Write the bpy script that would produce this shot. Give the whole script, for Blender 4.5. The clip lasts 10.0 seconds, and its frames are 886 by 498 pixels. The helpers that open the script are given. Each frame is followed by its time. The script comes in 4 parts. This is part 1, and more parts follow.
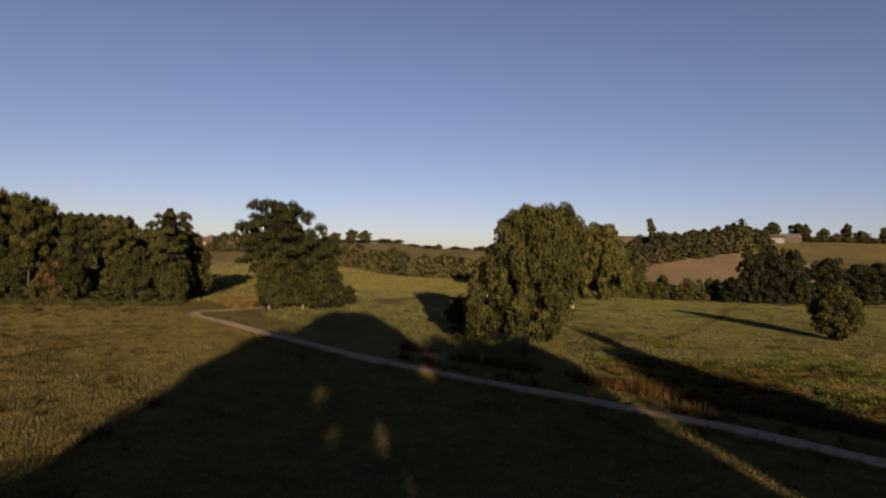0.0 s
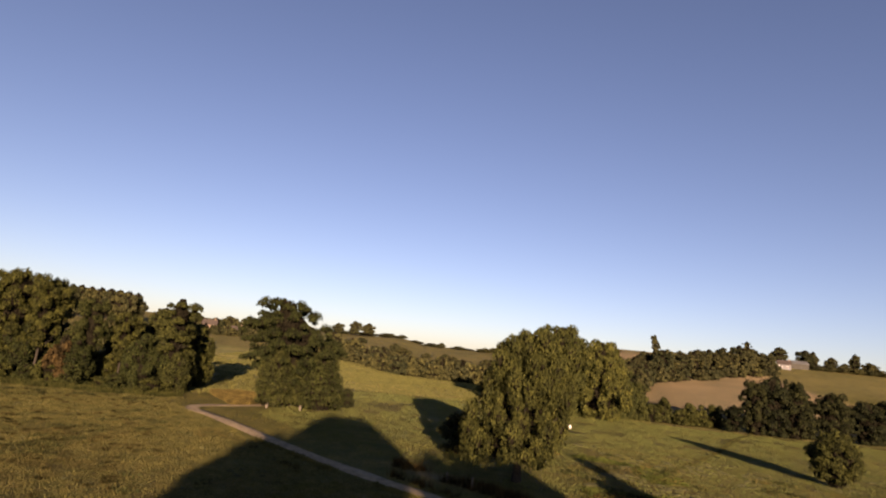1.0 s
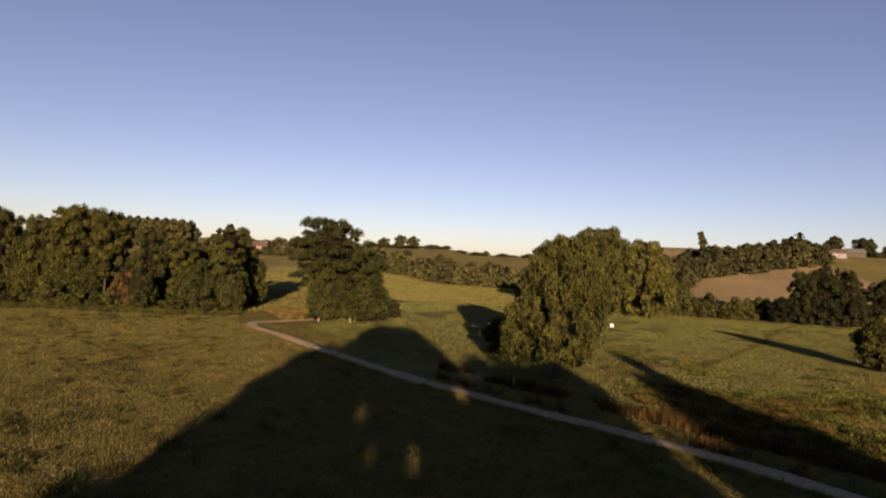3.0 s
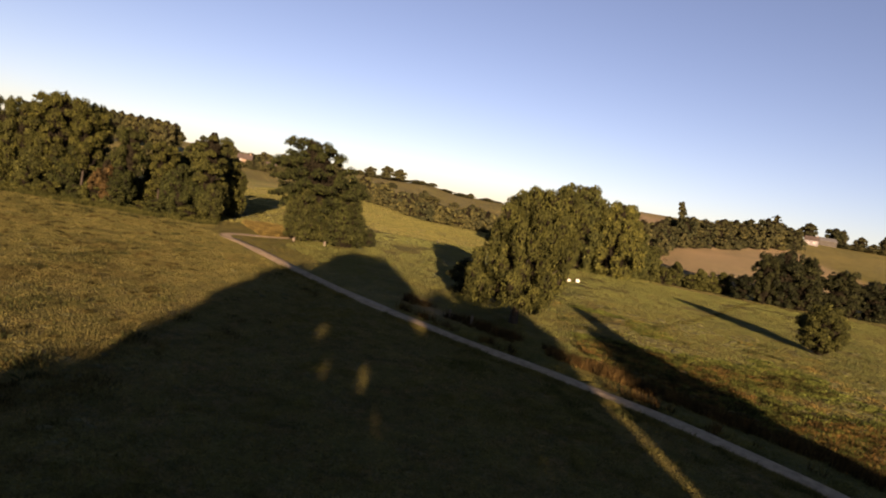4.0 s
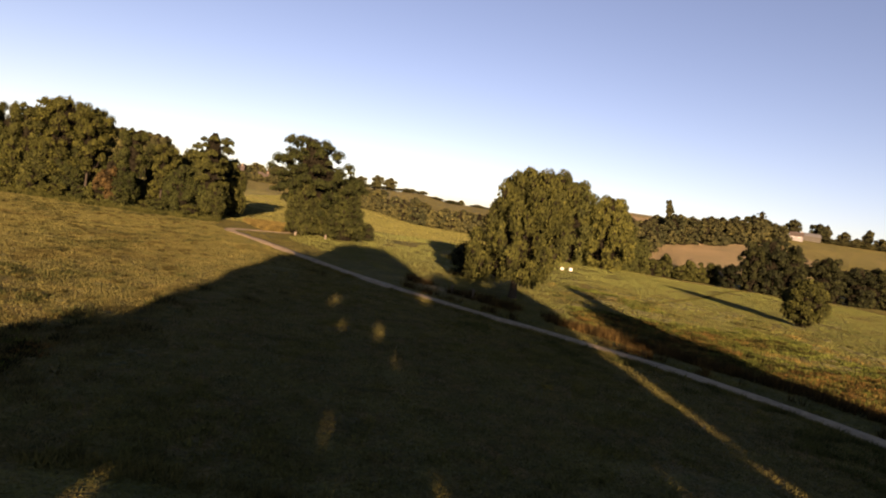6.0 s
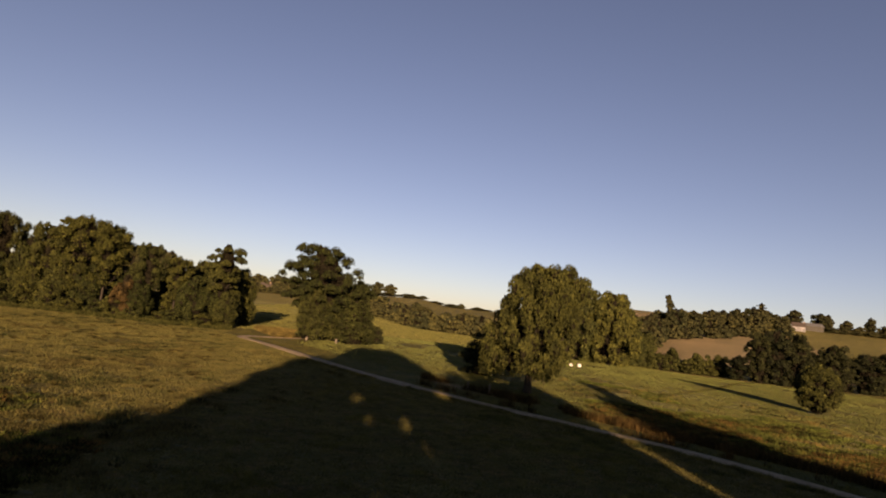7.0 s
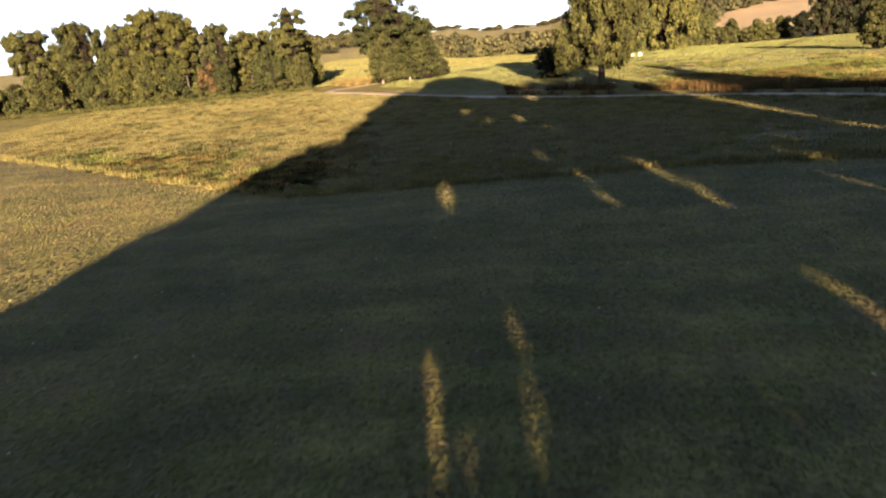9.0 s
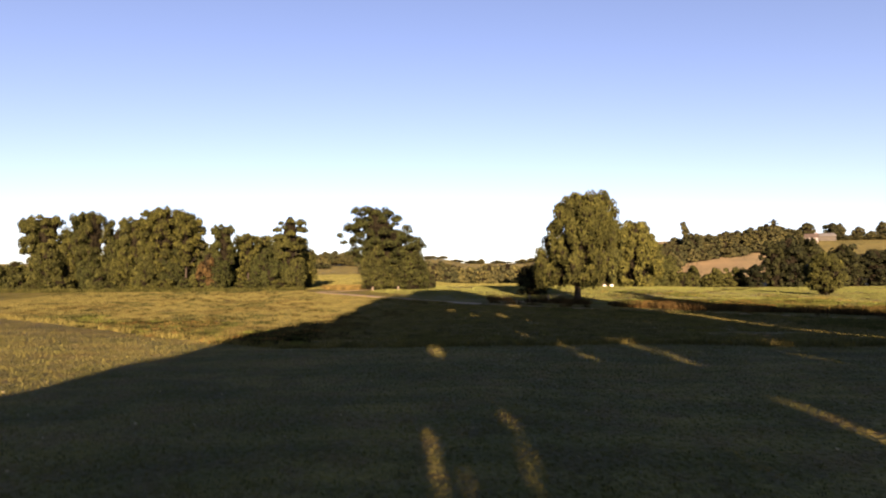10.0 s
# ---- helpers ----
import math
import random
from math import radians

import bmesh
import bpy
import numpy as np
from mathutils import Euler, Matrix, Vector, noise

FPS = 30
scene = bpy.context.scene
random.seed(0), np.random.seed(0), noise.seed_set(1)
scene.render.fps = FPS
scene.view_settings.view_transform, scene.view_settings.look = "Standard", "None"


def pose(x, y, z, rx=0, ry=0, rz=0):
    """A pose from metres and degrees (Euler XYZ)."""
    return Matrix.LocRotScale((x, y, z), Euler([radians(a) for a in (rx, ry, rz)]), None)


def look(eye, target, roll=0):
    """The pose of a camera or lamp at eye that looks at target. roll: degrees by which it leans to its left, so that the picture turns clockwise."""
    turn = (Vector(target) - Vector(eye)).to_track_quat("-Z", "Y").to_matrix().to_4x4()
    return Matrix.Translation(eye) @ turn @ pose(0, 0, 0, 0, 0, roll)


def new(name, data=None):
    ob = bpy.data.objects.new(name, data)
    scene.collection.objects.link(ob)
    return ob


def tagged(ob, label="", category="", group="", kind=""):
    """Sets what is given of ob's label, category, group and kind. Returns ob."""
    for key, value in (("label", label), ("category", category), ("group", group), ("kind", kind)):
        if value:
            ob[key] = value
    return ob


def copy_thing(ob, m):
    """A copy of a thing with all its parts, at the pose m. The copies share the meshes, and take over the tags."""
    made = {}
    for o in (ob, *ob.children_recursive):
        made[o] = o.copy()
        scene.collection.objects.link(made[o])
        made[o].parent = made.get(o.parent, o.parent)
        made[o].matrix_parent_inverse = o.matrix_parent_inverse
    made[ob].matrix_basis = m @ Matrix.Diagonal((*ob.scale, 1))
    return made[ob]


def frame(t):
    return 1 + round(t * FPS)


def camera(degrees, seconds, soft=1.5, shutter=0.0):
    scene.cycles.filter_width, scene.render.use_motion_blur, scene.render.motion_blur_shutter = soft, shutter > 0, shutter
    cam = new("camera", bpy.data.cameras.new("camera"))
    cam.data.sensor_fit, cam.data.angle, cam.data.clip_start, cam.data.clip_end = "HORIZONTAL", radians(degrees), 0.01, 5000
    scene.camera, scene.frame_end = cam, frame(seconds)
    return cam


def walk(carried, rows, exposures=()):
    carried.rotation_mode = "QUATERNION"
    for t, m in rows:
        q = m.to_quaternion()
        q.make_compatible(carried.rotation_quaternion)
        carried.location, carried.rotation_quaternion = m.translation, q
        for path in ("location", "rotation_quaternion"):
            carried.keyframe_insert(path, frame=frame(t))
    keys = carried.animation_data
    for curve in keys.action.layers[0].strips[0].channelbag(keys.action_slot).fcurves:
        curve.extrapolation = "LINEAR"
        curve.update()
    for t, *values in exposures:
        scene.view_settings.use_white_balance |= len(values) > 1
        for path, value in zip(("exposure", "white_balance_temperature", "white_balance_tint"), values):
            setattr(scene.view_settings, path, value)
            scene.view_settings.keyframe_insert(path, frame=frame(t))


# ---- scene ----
# -- camera: seconds, x, y, z, yaw, pitch, roll --
cam = camera(75.09, 10.0, soft=1.9, shutter=0.25)
PATH = [
    (0.0, 1.44, -1.12, 12.00, 0.53, 0.99, 1.42),
    (0.1, 1.62, -1.25, 12.31, 0.36, -0.74, 2.37),
    (0.2, 1.78, -1.41, 12.62, 0.23, -1.20, 3.26),
    (0.3, 1.92, -1.60, 12.93, 0.17, -1.08, 4.04),
    (0.4, 2.01, -1.86, 13.23, 0.22, -0.33, 4.66),
    (0.5, 2.04, -2.21, 13.52, 0.42, 1.35, 5.07),
    (0.6, 2.00, -2.65, 13.80, 0.71, 3.50, 5.33),
    (0.7, 1.92, -3.17, 14.06, 1.01, 5.57, 5.54),
    (0.8, 1.81, -3.72, 14.29, 1.30, 7.60, 5.71),
    (0.9, 1.71, -4.26, 14.49, 1.58, 9.10, 5.82),
    (1.0, 1.66, -4.77, 14.65, 1.80, 10.42, 5.84),
    (1.5, 1.62, -6.32, 14.88, 3.01, 12.81, 4.92),
    (2.0, 1.73, -6.67, 14.64, 3.89, 11.31, 3.60),
    (2.5, 2.15, -6.44, 14.77, 4.61, 7.89, 2.83),
    (3.0, 2.79, -5.42, 14.81, 5.35, 1.20, 2.61),
    (3.2, 2.93, -5.60, 14.80, 5.54, -1.88, 2.82),
    (4.5, 4.50, -8.73, 14.99, 1.31, -6.80, 13.18),
    (4.7, 4.50, -9.53, 14.72, 1.28, -9.20, 12.67),
    (4.8, 4.50, -9.93, 14.44, 1.35, -10.30, 12.15),
    (4.9, 4.49, -10.29, 14.10, 1.45, -10.75, 11.56),
    (5.0, 4.49, -10.60, 13.74, 1.59, -9.94, 10.99),
    (5.1, 4.47, -10.84, 13.39, 1.72, -8.95, 10.49),
    (5.2, 4.44, -11.02, 13.05, 1.83, -8.10, 10.08),
    (6.3, 3.11, -11.69, 10.28, 2.45, -0.55, 8.31),
    (6.5, 2.79, -12.18, 9.99, 2.67, 2.05, 8.00),
    (6.8, 2.29, -13.47, 9.70, 3.12, 4.90, 7.25),
    (7.0, 1.90, -14.47, 9.60, 3.42, 6.85, 6.53),
    (7.5, 0.49, -16.52, 9.49, 4.41, 6.60, 3.95),
    (7.7, -0.26, -17.29, 9.27, 4.95, 5.50, 2.50),
    (7.8, -0.65, -17.72, 9.11, 5.27, 5.10, 1.70),
    (7.9, -1.00, -18.18, 8.94, 5.62, 4.85, 0.87),
    (8.0, -1.32, -18.71, 8.79, 6.01, 4.85, 0.03),
    (8.1, -1.58, -19.31, 8.66, 6.45, 4.20, -0.81),
    (8.2, -1.81, -19.97, 8.55, 6.89, 2.95, -1.63),
    (8.3, -2.01, -20.72, 8.45, 7.28, 1.10, -2.40),
    (8.4, -2.20, -21.53, 8.36, 7.58, -1.95, -3.07),
    (8.5, -2.41, -22.41, 8.28, 7.72, -5.30, -3.63),
    (8.6, -2.65, -23.36, 8.20, 7.76, -9.20, -4.13),
    (8.7, -2.91, -24.34, 8.11, 7.80, -13.30, -4.64),
    (8.8, -3.18, -25.31, 8.02, 7.82, -16.70, -5.12),
    (9.0, -3.73, -27.07, 7.81, 7.68, -18.93, -5.77),
    (9.1, -3.99, -27.79, 7.68, 7.45, -20.00, -5.85),
    (9.2, -4.21, -28.40, 7.52, 7.13, -19.80, -5.78),
    (9.3, -4.40, -28.89, 7.32, 6.73, -18.50, -5.57),
    (9.4, -4.52, -29.28, 7.07, 6.27, -15.90, -5.22),
    (9.5, -4.56, -29.57, 6.74, 5.77, -11.52, -4.75),
    (9.6, -4.56, -29.77, 6.34, 5.30, -6.80, -4.13),
    (9.7, -4.56, -29.91, 5.87, 4.90, -2.15, -3.37),
    (9.8, -4.56, -29.98, 5.34, 4.58, 1.50, -2.49),
    (9.9, -4.55, -30.03, 4.79, 4.34, 3.30, -1.54),
    (10.0, -4.55, -30.05, 4.22, 4.16, 3.12, -0.56),
]
# seconds, stops, kelvin, tint
EXPOSURES = [(t, s + 1.27, k + 650, 41) for t, s, k in (
    (0.0, -0.05, 7200), (0.5, 0.75, 7450), (1.0, 0.55, 7400), (1.5, 0.15, 7400), (2.5, 0.27, 7750), (3.2, 0.45, 7850), (4.5, 0.9, 8000), (5.0, 1.0, 7950),
    (6.5, 0.8, 8700), (7.0, 0.25, 8600), (7.5, 0.4, 8600), (8.0, 0.78, 8800), (8.5, 0.6, 8450), (8.7, 0.75, 8100), (8.8, 1.2, 7600), (9.0, 2.15, 6700), (9.5, 2.85, 6600), (9.7, 2.95, 6900), (9.8, 2.1, 7200), (10.0, 1.4, 7550))]
walk(cam, [(t, pose(x, y, z, 90 + p, 0, w) @ pose(0, 0, 0, 0, 0, r)) for t, x, y, z, w, p, r in PATH], EXPOSURES)

# -- daylight: a low sun behind the flight, clear sky --
SUN_ELEVATION, SUN_TURN = 9.5, 10.0
world = bpy.data.worlds.new("sky")
scene.world = world
world.use_nodes = True
wn = world.node_tree.nodes
sky = wn.new("ShaderNodeTexSky")
sky.sky_type = "NISHITA"
sky.sun_disc = False
sky.sun_elevation = radians(SUN_ELEVATION)
sky.sun_rotation = radians(180 - SUN_TURN)
sky.air_density, sky.dust_density, sky.ozone_density = 0.75, 0.45, 2.6
world.node_tree.links.new(sky.outputs[0], wn["Background"].inputs[0])
wn["Background"].inputs[1].default_value = 0.05
sun = new("sun", bpy.data.lights.new("sun", "SUN"))
sun.data.energy, sun.data.angle, sun.data.color = 5.0, radians(0.53), (1.0, 0.82, 0.58)
ce, se = math.cos(radians(SUN_ELEVATION)), math.sin(radians(SUN_ELEVATION))
SUN_WAY = Vector((math.sin(radians(SUN_TURN)) * ce, -math.cos(radians(SUN_TURN)) * ce, se))
sun.matrix_world = look(SUN_WAY * 300, (0, 0, 0))


# -- materials --
def material(name, rough=0.9, specular=0.2):
    m = bpy.data.materials.new(name)
    m.use_nodes = True
    b = m.node_tree.nodes["Principled BSDF"]
    b.inputs["Roughness"].default_value = rough
    b.inputs["Specular IOR Level"].default_value = specular
    return m, m.node_tree.nodes, m.node_tree.links, b


def noise_tex(nodes, links, scale, detail=5, rough=0.6, coord="Object"):
    c = nodes.new("ShaderNodeTexCoord")
    n = nodes.new("ShaderNodeTexNoise")
    n.inputs["Scale"].default_value, n.inputs["Detail"].default_value, n.inputs["Roughness"].default_value = scale, detail, rough
    links.new(c.outputs[coord], n.inputs["Vector"])
    return n.outputs["Fac"]


def ramp(nodes, links, fac, stops):
    r = nodes.new("ShaderNodeValToRGB")
    e = r.color_ramp.elements
    while len(e) < len(stops):
        e.new(0.5)
    for k, (p, c) in zip(e, stops):
        k.position, k.color = p, (*c, 1)
    links.new(fac, r.inputs[0])
    return r.outputs[0]


def mix(nodes, links, fac, a, b, kind="MIX"):
    m = nodes.new("ShaderNodeMix")
    m.data_type, m.blend_type = "RGBA", kind
    for socket, value in ((m.inputs["Factor"], fac), (m.inputs["A"], a), (m.inputs["B"], b)):
        if isinstance(value, (int, float)):
            socket.default_value = value
        elif isinstance(value, tuple):
            socket.default_value = (*value, 1)
        else:
            links.new(value, socket)
    return m.outputs["Result"]


def bump(nodes, links, bsdf, height, strength, distance):
    b = nodes.new("ShaderNodeBump")
    b.inputs["Strength"].default_value, b.inputs["Distance"].default_value = strength, distance
    links.new(height, b.inputs["Height"])
    links.new(b.outputs[0], bsdf.inputs["Normal"])


def plain(name, colour, rough=0.8, vary=0.25, scale=3.0, specular=0.2):
    m, nodes, links, b = material(name, rough, specular)
    dark = tuple(c * (1 - vary) for c in colour)
    light = tuple(min(1, c * (1 + vary)) for c in colour)
    f = noise_tex(nodes, links, scale)
    links.new(ramp(nodes, links, f, [(0.3, dark), (0.7, light)]), b.inputs["Base Color"])
    bump(nodes, links, b, noise_tex(nodes, links, scale * 6), 0.4, 0.02)
    return m


def leaf_material(name, dark, mid, light, rough=0.8, specular=0.08, low=0.45, high=1.4):
    """Foliage: tone varies from leaf to leaf, from spray to spray and from tree to tree."""
    m, nodes, links, b = material(name, rough, specular)
    g = nodes.new("ShaderNodeNewGeometry")
    base = ramp(nodes, links, g.outputs["Random Per Island"], [(0.0, dark), (0.55, mid), (1.0, light)])
    patch = ramp(nodes, links, noise_tex(nodes, links, 0.55, 3), [(0.36, (low, low * 1.06, low)), (0.64, (high, high * 0.95, high * 0.82))])
    c = mix(nodes, links, 1.0, base, patch, "MULTIPLY")
    o = nodes.new("ShaderNodeObjectInfo")
    tree = ramp(nodes, links, o.outputs["Random"], [(0.0, (0.6, 0.7, 0.68)), (0.5, (0.97, 1.0, 0.97)), (1.0, (1.22, 1.2, 1.0))])
    c = mix(nodes, links, 1.0, c, tree, "MULTIPLY")
    links.new(c, b.inputs["Base Color"])
    return m


LEAF = leaf_material("broad_leaves", (0.012, 0.0155, 0.005), (0.023, 0.028, 0.0085), (0.038, 0.043, 0.0135))
LEAF_LIGHT = leaf_material("willow_leaves", (0.02, 0.025, 0.008), (0.033, 0.039, 0.0125), (0.05, 0.056, 0.018))
LEAF_DARK = leaf_material("dark_leaves", (0.006, 0.0085, 0.004), (0.011, 0.0145, 0.0062), (0.019, 0.023, 0.009))
LEAF_RED = leaf_material("russet_leaves", (0.012, 0.009, 0.004), (0.02, 0.0145, 0.0062), (0.03, 0.022, 0.0095))
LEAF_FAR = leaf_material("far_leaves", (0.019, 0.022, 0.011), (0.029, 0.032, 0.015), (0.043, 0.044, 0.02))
# near-black colour paints the shade deep inside the crowns
CROWN_SHADE = plain("painted_crown_shade", (0.009, 0.0085, 0.0055), 0.95, 0.4, 1.5, 0.0)
BARK = plain("bark", (0.022, 0.02, 0.015), 0.95, 0.4, 2.5)


def ground_material():
    """Pasture, dry grass, mown grass and bare soil, mixed by the masks that the ground carries."""
    m, nodes, links, b = material("turf", 0.95, 0.1)
    fine, mid_, wide = noise_tex(nodes, links, 2.2, 6, 0.7), noise_tex(nodes, links, 0.35, 5), noise_tex(nodes, links, 0.035, 4)
    green = ramp(nodes, links, fine, [(0.25, (0.03385, 0.03639, 0.008866)), (0.5, (0.06367, 0.0677, 0.01693)), (0.75, (0.09833, 0.09902, 0.0266))])
    dry = ramp(nodes, links, fine, [(0.25, (0.06126, 0.05642, 0.01451)), (0.5, (0.1064, 0.09753, 0.0266)), (0.75, (0.1516, 0.137, 0.0403))])
    patches = ramp(nodes, links, mid_, [(0.38, (0, 0, 0)), (0.66, (1, 1, 1))])

    def mask(name):
        a = nodes.new("ShaderNodeAttribute")
        a.attribute_name = name
        return a.outputs["Fac"]

    c = mix(nodes, links, patches, green, dry)
    # mown turf: streaks along the mower's way, worn and straw-coloured patches, fine mottling
    tc, mp, sn = nodes.new("ShaderNodeTexCoord"), nodes.new("ShaderNodeMapping"), nodes.new("ShaderNodeTexNoise")
    mp.inputs["Scale"].default_value = (0.06, 0.5, 1.0)
    mp.inputs["Rotation"].default_value = (0, 0, radians(-10))
    sn.inputs["Scale"].default_value, sn.inputs["Detail"].default_value, sn.inputs["Roughness"].default_value = 1.0, 6, 0.65
    links.new(tc.outputs["Object"], mp.inputs["Vector"])
    links.new(mp.outputs[0], sn.inputs["Vector"])
    mown = ramp(nodes, links, sn.outputs["Fac"], [(0.3, (0.048, 0.052, 0.0145)), (0.5, (0.09, 0.09, 0.026)), (0.7, (0.142, 0.132, 0.046))])
    worn = ramp(nodes, links, noise_tex(nodes, links, 0.55, 7, 0.75), [(0.46, (0, 0, 0)), (0.6, (1, 1, 1))])
    mown = mix(nodes, links, worn, mown, (0.085, 0.072, 0.031))
    speck = ramp(nodes, links, noise_tex(nodes, links, 6.0, 4, 0.7), [(0.36, (0.72, 0.75, 0.68)), (0.62, (1.15, 1.12, 1.08))])
    broad = ramp(nodes, links, noise_tex(nodes, links, 0.16, 5, 0.65), [(0.4, (0.72, 0.8, 0.72)), (0.6, (1.2, 1.14, 1.05))])
    mown = mix(nodes, links, 1.0, mown, broad, "MULTIPLY")
    mown = mix(nodes, links, 0.75, mown, mix(nodes, links, 1.0, mown, speck, "MULTIPLY"))
    c = mix(nodes, links, mask("mown"), c, mown)
    # rank weeds, dead stems and bare earth between greener tufts
    rank = ramp(nodes, links, noise_tex(nodes, links, 0.9, 6, 0.75), [(0.4, (0.03, 0.036, 0.012)), (0.5, (0.075, 0.058, 0.022)), (0.62, (0.13, 0.09, 0.036))])
    some = ramp(nodes, links, noise_tex(nodes, links, 0.22, 4, 0.7), [(0.42, (0.15, 0.15, 0.15)), (0.6, (1, 1, 1))])
    c = mix(nodes, links, mix(nodes, links, 1.0, some, mask("weedy"), "MULTIPLY"), c, rank)
    pale = ramp(nodes, links, mid_, [(0.3, (0.17, 0.17, 0.06)), (0.7, (0.25, 0.235, 0.09))])
    c = mix(nodes, links, mask("dry"), c, pale)
    soil = ramp(nodes, links, fine, [(0.3, (0.1348, 0.1097, 0.06473)), (0.7, (0.2068, 0.1708, 0.1034))])
    c = mix(nodes, links, mask("soil"), c, soil)
    hill = ramp(nodes, links, mid_, [(0.3, (0.085, 0.082, 0.03)), (0.7, (0.14, 0.13, 0.047))])
    c = mix(nodes, links, mask("hill"), c, hill)
    tint = ramp(nodes, links, wide, [(0.3, (0.74, 0.82, 0.75)), (0.7, (1.27, 1.2, 1.08))])
    links.new(mix(nodes, links, 1.0, c, tint, "MULTIPLY"), b.inputs["Base Color"])
    # grass stands up and faces all ways, so it catches a low sun far better than a level sheet would
    n = nodes.new("ShaderNodeTexNoise")
    n.inputs["Scale"].default_value, n.inputs["Detail"].default_value = 7.0, 3
    links.new(tc.outputs["Object"], n.inputs["Vector"])
    lean, geo = nodes.new("ShaderNodeVectorMath"), nodes.new("ShaderNodeNewGeometry")
    lean.operation = "MULTIPLY_ADD"
    links.new(n.outputs["Color"], lean.inputs[0])
    lean.inputs[1].default_value, lean.inputs[2].default_value = (14.0, 14.0, 2.0), (-7.0, -7.0, -1.0)
    total, unit = nodes.new("ShaderNodeVectorMath"), nodes.new("ShaderNodeVectorMath")
    total.operation, unit.operation = "ADD", "NORMALIZE"
    links.new(lean.outputs[0], total.inputs[0])
    links.new(geo.outputs["Normal"], total.inputs[1])
    links.new(total.outputs[0], unit.inputs[0])
    relief = nodes.new("ShaderNodeBump")
    relief.inputs["Strength"].default_value, relief.inputs["Distance"].default_value = 0.8, 0.3
    links.new(noise_tex(nodes, links, 1.3, 8, 0.7), relief.inputs["Height"])
    links.new(unit.outputs[0], relief.inputs["Normal"])
    links.new(relief.outputs[0], b.inputs["Normal"])
    return m


TURF = ground_material()
GRAVEL = plain("gravel", (0.175, 0.145, 0.09), 0.95, 0.35, 1.4)


# -- terrain --
def step(a, b, v):
    t = np.clip((np.asarray(v, float) - a) / (b - a), 0, 1)
    return t * t * (3 - 2 * t)


def lattice(x, y, cell, seed):
    """Smooth noise in -1..1 on a square lattice."""
    x, y = np.asarray(x, float) / cell, np.asarray(y, float) / cell
    i, j = np.floor(x), np.floor(y)
    u, v = x - i, y - j
    u, v = u * u * (3 - 2 * u), v * v * (3 - 2 * v)

    def h(a, b):
        s = np.sin(a * 127.1 + b * 311.7 + seed * 74.7) * 43758.5453
        return 2 * (s - np.floor(s)) - 1

    return (h(i, j) * (1 - u) + h(i + 1, j) * u) * (1 - v) + (h(i, j + 1) * (1 - u) + h(i + 1, j + 1) * u) * v


TRACK = [(-46.5, 104.0), (-42.5, 97.5), (-36.2, 91.6), (-28.2, 83.8), (-21.0, 76.8), (-10.0, 67.1), (-0.9, 59.9), (6.6, 54.4),
         (13.0, 49.9), (18.4, 45.4), (22.6, 41.8), (26.3, 37.9), (29.6, 34.0), (32.6, 29.4), (34.8, 23.6), (37.4, 12.0), (41.0, -12.0), (48.0, -60.0), (60.0, -140.0)]


def track_gap(x, y):
    """The distance to the track's line, and the side (positive beyond it)."""
    x, y = np.asarray(x, float), np.asarray(y, float)
    best, side = np.full(x.shape, 1e9), np.zeros(x.shape)
    for (ax, ay), (bx, by) in zip(TRACK, TRACK[1:]):
        dx, dy = bx - ax, by - ay
        l = dx * dx + dy * dy
        t = np.clip(((x - ax) * dx + (y - ay) * dy) / l, 0, 1)
        d = np.hypot(x - ax - t * dx, y - ay - t * dy)
        s = -((x - ax) * dy - (y - ay) * dx) / math.sqrt(l) * -1
        near = d < best
        best, side = np.where(near, d, best), np.where(near, s, side)
    return best, -side


def rise(x, y):
    """Large forms of the land."""
    x, y = np.asarray(x, float), np.asarray(y, float)
    z = 2.2 * step(45, 115, y) * (1 - 0.6 * step(10, 70, x))
    z = z + 0.012 * np.clip(-x - 60, 0, 200)
    right = step(35, 110, x)
    left = step(-40, -110, x)
    z = z + 0.03 * np.clip(y - 130, 0, 200) * step(-22, -60, x)
    start = 300 - 95 * right - 25 * left
    slope = 0.067 + 0.083 * right - 0.012 * left
    far = 620 - 205 * right
    d = np.clip(y - start, 0, None)
    climb = np.minimum(d, far - start)
    z = z + slope * climb * step(0, 60, d)
    z = z - 0.02 * np.clip(y - far - 60, 0, 900)
    return z


def ground_z(x, y):
    x, y = np.asarray(x, float), np.asarray(y, float)
    z = rise(x, y)
    gap, side = track_gap(x, y)
    z = z + 0.35 * lattice(x, y, 28, 1) * step(2, 12, gap) + 0.10 * lattice(x, y, 5, 2) * step(2, 5, gap)
    ditch = np.exp(-((side * gap - 4.6) / 1.3) ** 2) * step(-1, 6, x)
    return z - 1.2 * ditch


def gz(x, y):
    return float(ground_z(np.array([x]), np.array([y]))[0])


def rough_edge(x):
    """The line beyond which the grass stands long."""
    x = np.asarray(x, float)
    return 8.0 + 0.62 * np.clip(-18 - x, 0, 200) - 0.05 * np.clip(x, 0, 60)


def spread(a, b, dense_a, dense_b, pitch, grow=1.13):
    v = list(np.arange(dense_a, dense_b + 1e-6, pitch))
    s = pitch
    while v[-1] < b:
        s *= grow
        v.append(v[-1] + s)
    s = pitch
    while v[0] > a:
        s *= grow
        v.insert(0, v[0] - s)
    return np.array(v)


